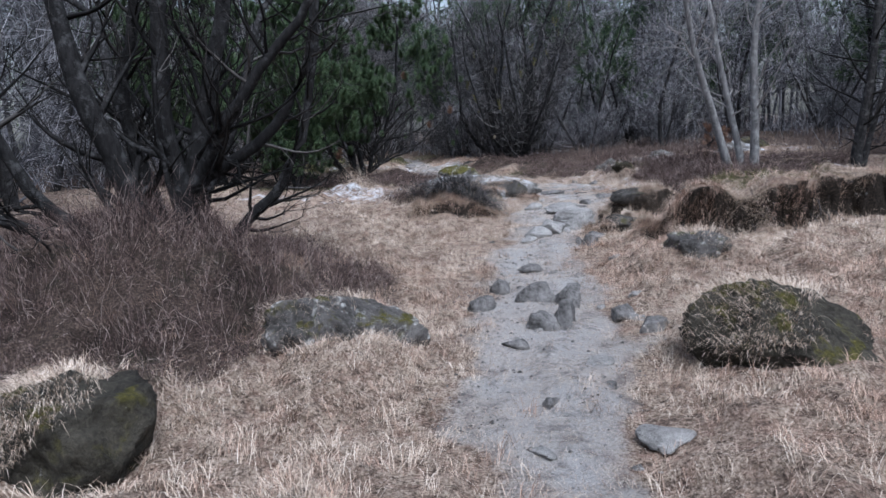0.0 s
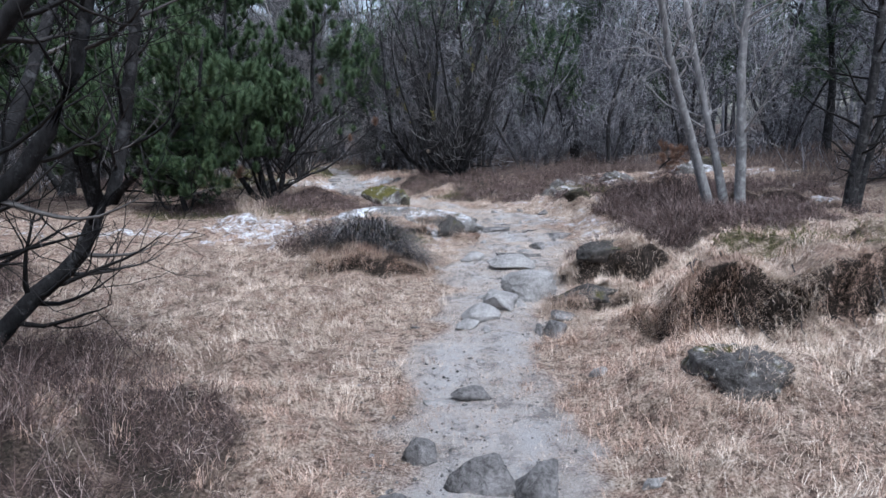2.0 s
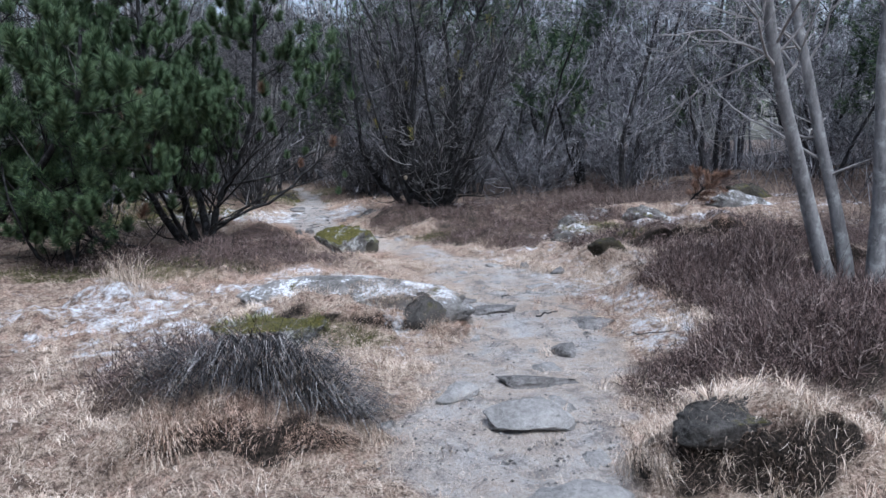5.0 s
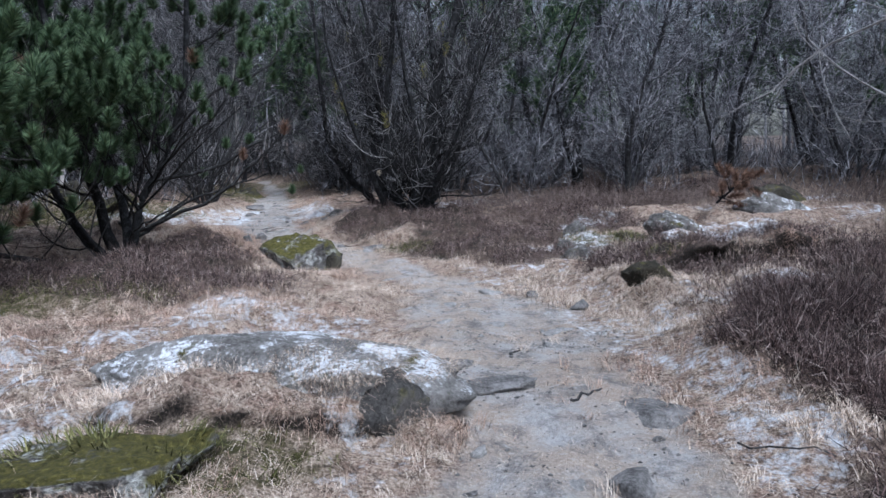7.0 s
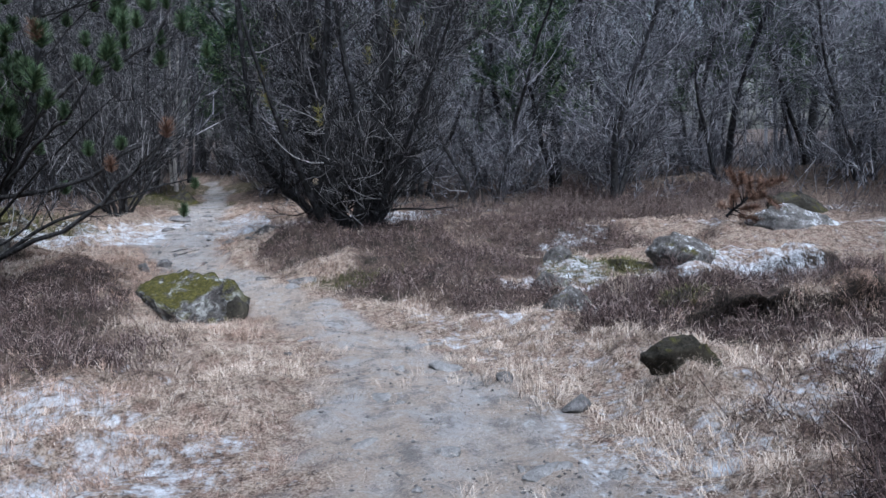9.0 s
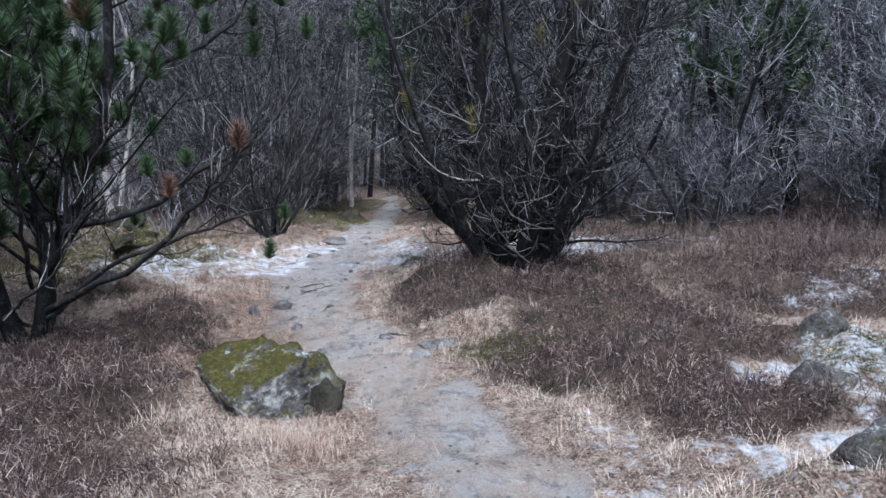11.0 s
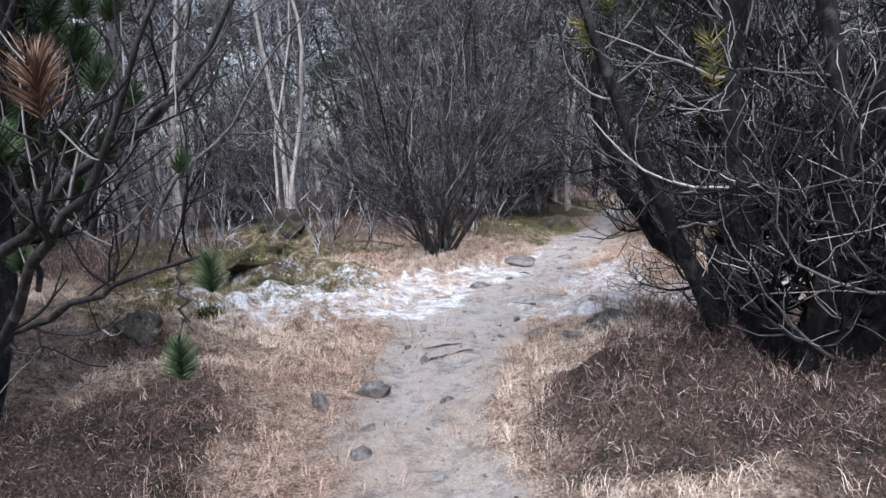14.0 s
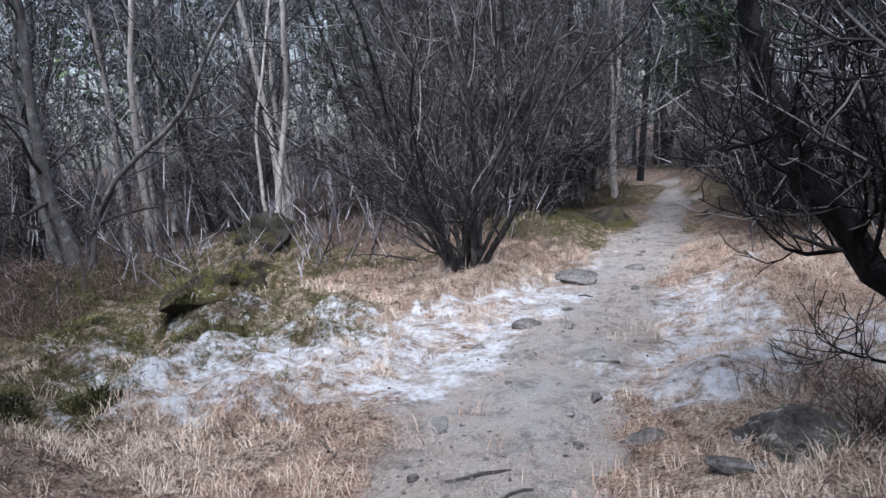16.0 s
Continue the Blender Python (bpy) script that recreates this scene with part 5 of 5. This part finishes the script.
stub = grow(rng, local, np.array([[-.6, -.72, .2]]), np.array([.42]), np.array([.065]), np.array([.055]), 5, 0, .02)
v, f = tubes([stub], 12)
sawn = part("sawn_stub", mesh_from("sawn_stub", v, f, M_PINEBARK, True), big_pine)
end, aim = stub[0][0, -1], unit(stub[0][0, -1] - stub[0][0, -2])
cap = (np.stack([end - .01 * aim, end + .004 * aim])[None], np.array([[.056, .05]]))
v, f = tubes([cap], 12)
n = len(v)
v = np.concatenate([v, [end + .006 * aim]])
disc = np.array([[12 + k, 12 + (k + 1) % 12, n] for k in range(12)])
part("cut_face", mesh_from("cut_face", v, np.concatenate([np.concatenate([f[:, :3], f[:, [0, 2, 3]]]), disc]), M_WOOD), sawn, "pale sawn wood")


# ---- boulders that stand in dead grass ----
OVERGROWN = [(1.95, 3.95, 0.5, 0.4), (-1.75, 3.3, 0.34, 0.55), (-0.62, 4.72, 0.55, 0.32), (2.35, 9.3, 0.4, 0.3), (2.15, 8.42, 0.42, 0.2), (0.05, 11.7, 0.45, 0.3), (0.62, 12.85, 0.95, 0.5), (2.15, 6.15, 0.3, 0.26), (0.38, 17.85, 0.45, 0.36)]


# ---- roots hanging from the turf bank ----
bank_roots = base_empty("bank_roots", 3.6, 7.4, "thin dark roots hanging from the broken turf bank", "roots", "", 0, 0)
z0 = at(3.6, 7.4)
for i in range(16):
    fx = 2.3 + 2.9 * grass_rng.random()
    fy = np.interp(fx, [p[0] for p in BANK], [p[1] for p in BANK])
    k = np.linspace(0, 1, 7)
    px = fx - 3.6 + .25 * (grass_rng.random() - .5) * k + grass_rng.normal(0, .012, 7)
    py = fy - 7.4 + .12 - .3 * k
    pz = lie(px + 3.6, py + 7.4) - z0 + .02 + .05 * np.sin(np.pi * k)
    v, f = tubes([(np.stack([px, py, pz], -1)[None], np.linspace(.007, .003, 7)[None])], 5)
    part("root", mesh_from("root", v, f, M_BUSHTWIG), bank_roots)


# ---- straw drooping over the bank, grass round the boulders ----
lip_x, lip_y = [], []
for line, wander, near, gone in LEDGES:
    length = sum(math.dist(p[:2], q[:2]) for p, q in zip(line, line[1:]))
    k = int(9000 * length)
    u = grass_rng.random(k) * (len(line) - 1)
    fx = np.interp(u, range(len(line)), [p[0] for p in line])
    fy = np.interp(u, range(len(line)), [p[1] for p in line]) + grass_rng.normal(0, .12 + .6 * wander, k)
    d, up = behind(fx, fy, line, wander)
    keep = (d > -.06) & (d < .2) & (up > .04) & (smooth(-.12, .3, fbm(fx, fy, .3, 98)) > grass_rng.random(k))
    lip_x.append(fx[keep]), lip_y.append(fy[keep])
fx, fy = np.concatenate(lip_x), np.concatenate(lip_y)
lz = lie(fx, fy)
fx, fy = overhang(fx, fy)
k = len(fx)
hang = (.04 + .13 * grass_rng.random(k) ** 2) * (1 + .8 * smooth(0, .5, fbm(fx, fy, .3, 95)))
bow = np.clip(grass_rng.normal(1.6, .42, k), .7, 2.6)
turned = -1.57 + 2.2 * fbm(fx, fy, .35, 96)
pale = smooth(-.3, .3, fbm(fx, fy, .6, 94)) > grass_rng.random(k)
for mat, sel, name in ((M_GRASS, pale, "straw-coloured"), (M_RUSTGRASS, ~pale, "rust-brown")):
    v, f = blades(grass_rng, fx[sel], fy[sel], hang[sel], bow[sel], np.full(int(sel.sum()), .001), lz[sel], turned[sel])
    tagged(new("drooping_grass", mesh_from("drooping_grass", v, f, mat)), name + " grass drooping over the dark broken banks", "grass", kind="stuff")
rim_x, rim_y = [], []
for cx, cy, sx, sy in OVERGROWN:
    a = grass_rng.random(360) * 2 * np.pi
    q = 1.0 + .22 * grass_rng.random(360)
    keep = fbm(cx + 3 * np.cos(a), cy + 3 * np.sin(a), 1.2, 99) > -.15
    rim_x.append((cx + sx * q * np.cos(a))[keep]), rim_y.append((cy + sy * q * np.sin(a))[keep])
x, y = np.concatenate(rim_x), np.concatenate(rim_y)
v, f = blades(grass_rng, x, y, .06 + .11 * grass_rng.random(len(x)), np.clip(grass_rng.normal(1.35, .2, len(x)), .5, 1.6), np.full(len(x), .0009))
tagged(new("rim_grass", mesh_from("rim_grass", v, f, M_RUSTGRASS)), "rust-brown grass crowding round the boulders", "grass", kind="stuff")


# ---- turf growing over the boulders ----
turf_x, turf_y, turf_z, turf_a = [], [], [], []
for rock, ways, most in ((left_rock, (-.75, -.1), 3200), (near_rock, (-.85, .2), 2600), (edge_rock, (-.8, .3), 700), (half_rock, (.6, .1), 800), (cap_rock, (.1, .3), 1500), (step_rock, (.2, .3), 1000), (slab_rock, (.5, -.5), 1800)):
    m = np.array(rock.matrix_world)
    p = np.array([q.co[:] for q in rock.data.vertices]) @ m[:3, :3].T
    far = np.hypot(p[:, 0], p[:, 1]).max()
    good = (p @ np.array([ways[0], ways[1], .9]) / far + .25 * fbm(p[:, 0], p[:, 1], .18, 67) > .22) & (p[:, 2] > 0)
    p = p[good]
    p = p[grass_rng.integers(0, len(p), most)]
    turf_x.append(p[:, 0] + m[0, 3]), turf_y.append(p[:, 1] + m[1, 3]), turf_z.append(p[:, 2] + m[2, 3])
    turf_a.append(np.arctan2(p[:, 1] - .1 * far, p[:, 0]))
x, y, z, a = np.concatenate(turf_x), np.concatenate(turf_y), np.concatenate(turf_z), np.concatenate(turf_a)
v, f = blades(grass_rng, x, y, .05 + .1 * grass_rng.random(len(x)), np.clip(grass_rng.normal(1.5, .28, len(x)), .8, 2.1), np.full(len(x), .001), z + .022, a)
green_x, green_y, green_z, green_a = [], [], [], []
for rock in hummocks:
    m = np.array(rock.matrix_world)
    p = np.array([q.co[:] for q in rock.data.vertices]) @ m[:3, :3].T
    p = p[(p[:, 2] > 0) & (fbm(p[:, 0] + m[0, 3], p[:, 1] + m[1, 3], .25, 68) > -.2)]
    p = p[grass_rng.integers(0, len(p), 700)]
    green_x.append(p[:, 0] + m[0, 3]), green_y.append(p[:, 1] + m[1, 3]), green_z.append(p[:, 2] + m[2, 3]), green_a.append(np.arctan2(p[:, 1], p[:, 0]))
gx_, gy_, gz_, ga_ = (np.concatenate(q) for q in (green_x, green_y, green_z, green_a))
tagged(new("moss_on_hummocks", mesh_from("moss_on_hummocks", *blades(grass_rng, gx_, gy_, .03 + .07 * grass_rng.random(len(gx_)), np.clip(grass_rng.normal(1.1, .4, len(gx_)), .2, 1.9), np.full(len(gx_), .003), gz_ + .01, ga_), M_MOSSBLADE)), "olive moss and crowberry sprigs on the hummocks", "moss", kind="stuff")
tagged(new("turf_on_boulders", mesh_from("turf_on_boulders", v, f, M_GRASS)), "dry grass creeping over the tops of boulders", "grass", kind="stuff")


# ---- tall dry clumps and the heap of dead twigs beside the path ----
for cx, cy, count, tall in ((-1.6, 13.7, 260, .5), (-1.35, 13.5, 160, .4), (2.95, 15.6, 140, .28), (3.1, 15.2, 120, .25), (4.6, 17.5, 200, .34), (1.0, 17.3, 220, .14), (1.75, 19.6, 240, .14)):
    x, y = cx + grass_rng.normal(0, .1, count), cy + grass_rng.normal(0, .08, count)
    v, f = blades(grass_rng, x, y, tall * (.5 + .6 * grass_rng.random(count)), np.clip(grass_rng.normal(.95, .4, count), .1, 1.7), np.full(count, .0013), None, grass_rng.random(count) * 2 * np.pi)
    tagged(new("grass_clump", mesh_from("grass_clump", v, f, M_RUSTGRASS if tall < .2 else M_GRASS)), "low rust-brown clump of dry grass" if tall < .2 else "tall pale clump of dry grass with bent blades", "grass", "grass clumps", kind="stuff")
k = 2600
a = -1.1 + 1.1 * grass_rng.normal(size=k)
q = np.sqrt(grass_rng.random(k))
hx, hy = .2 + .62 * q * np.cos(a), 10.3 + .34 * q * np.sin(a)
hz = lie(hx, hy) + .11 * (1 - q * q)
v, f = blades(grass_rng, hx, hy, .12 + .26 * grass_rng.random(k), np.clip(grass_rng.normal(1.65, .22, k), 1.1, 2.2), np.full(k, .0022), hz, a)
tagged(new("brush_heap", mesh_from("brush_heap", v, f, M_BUSHTWIG)), "low heap of dead grey heather twigs beside the path", "brush", kind="stuff")
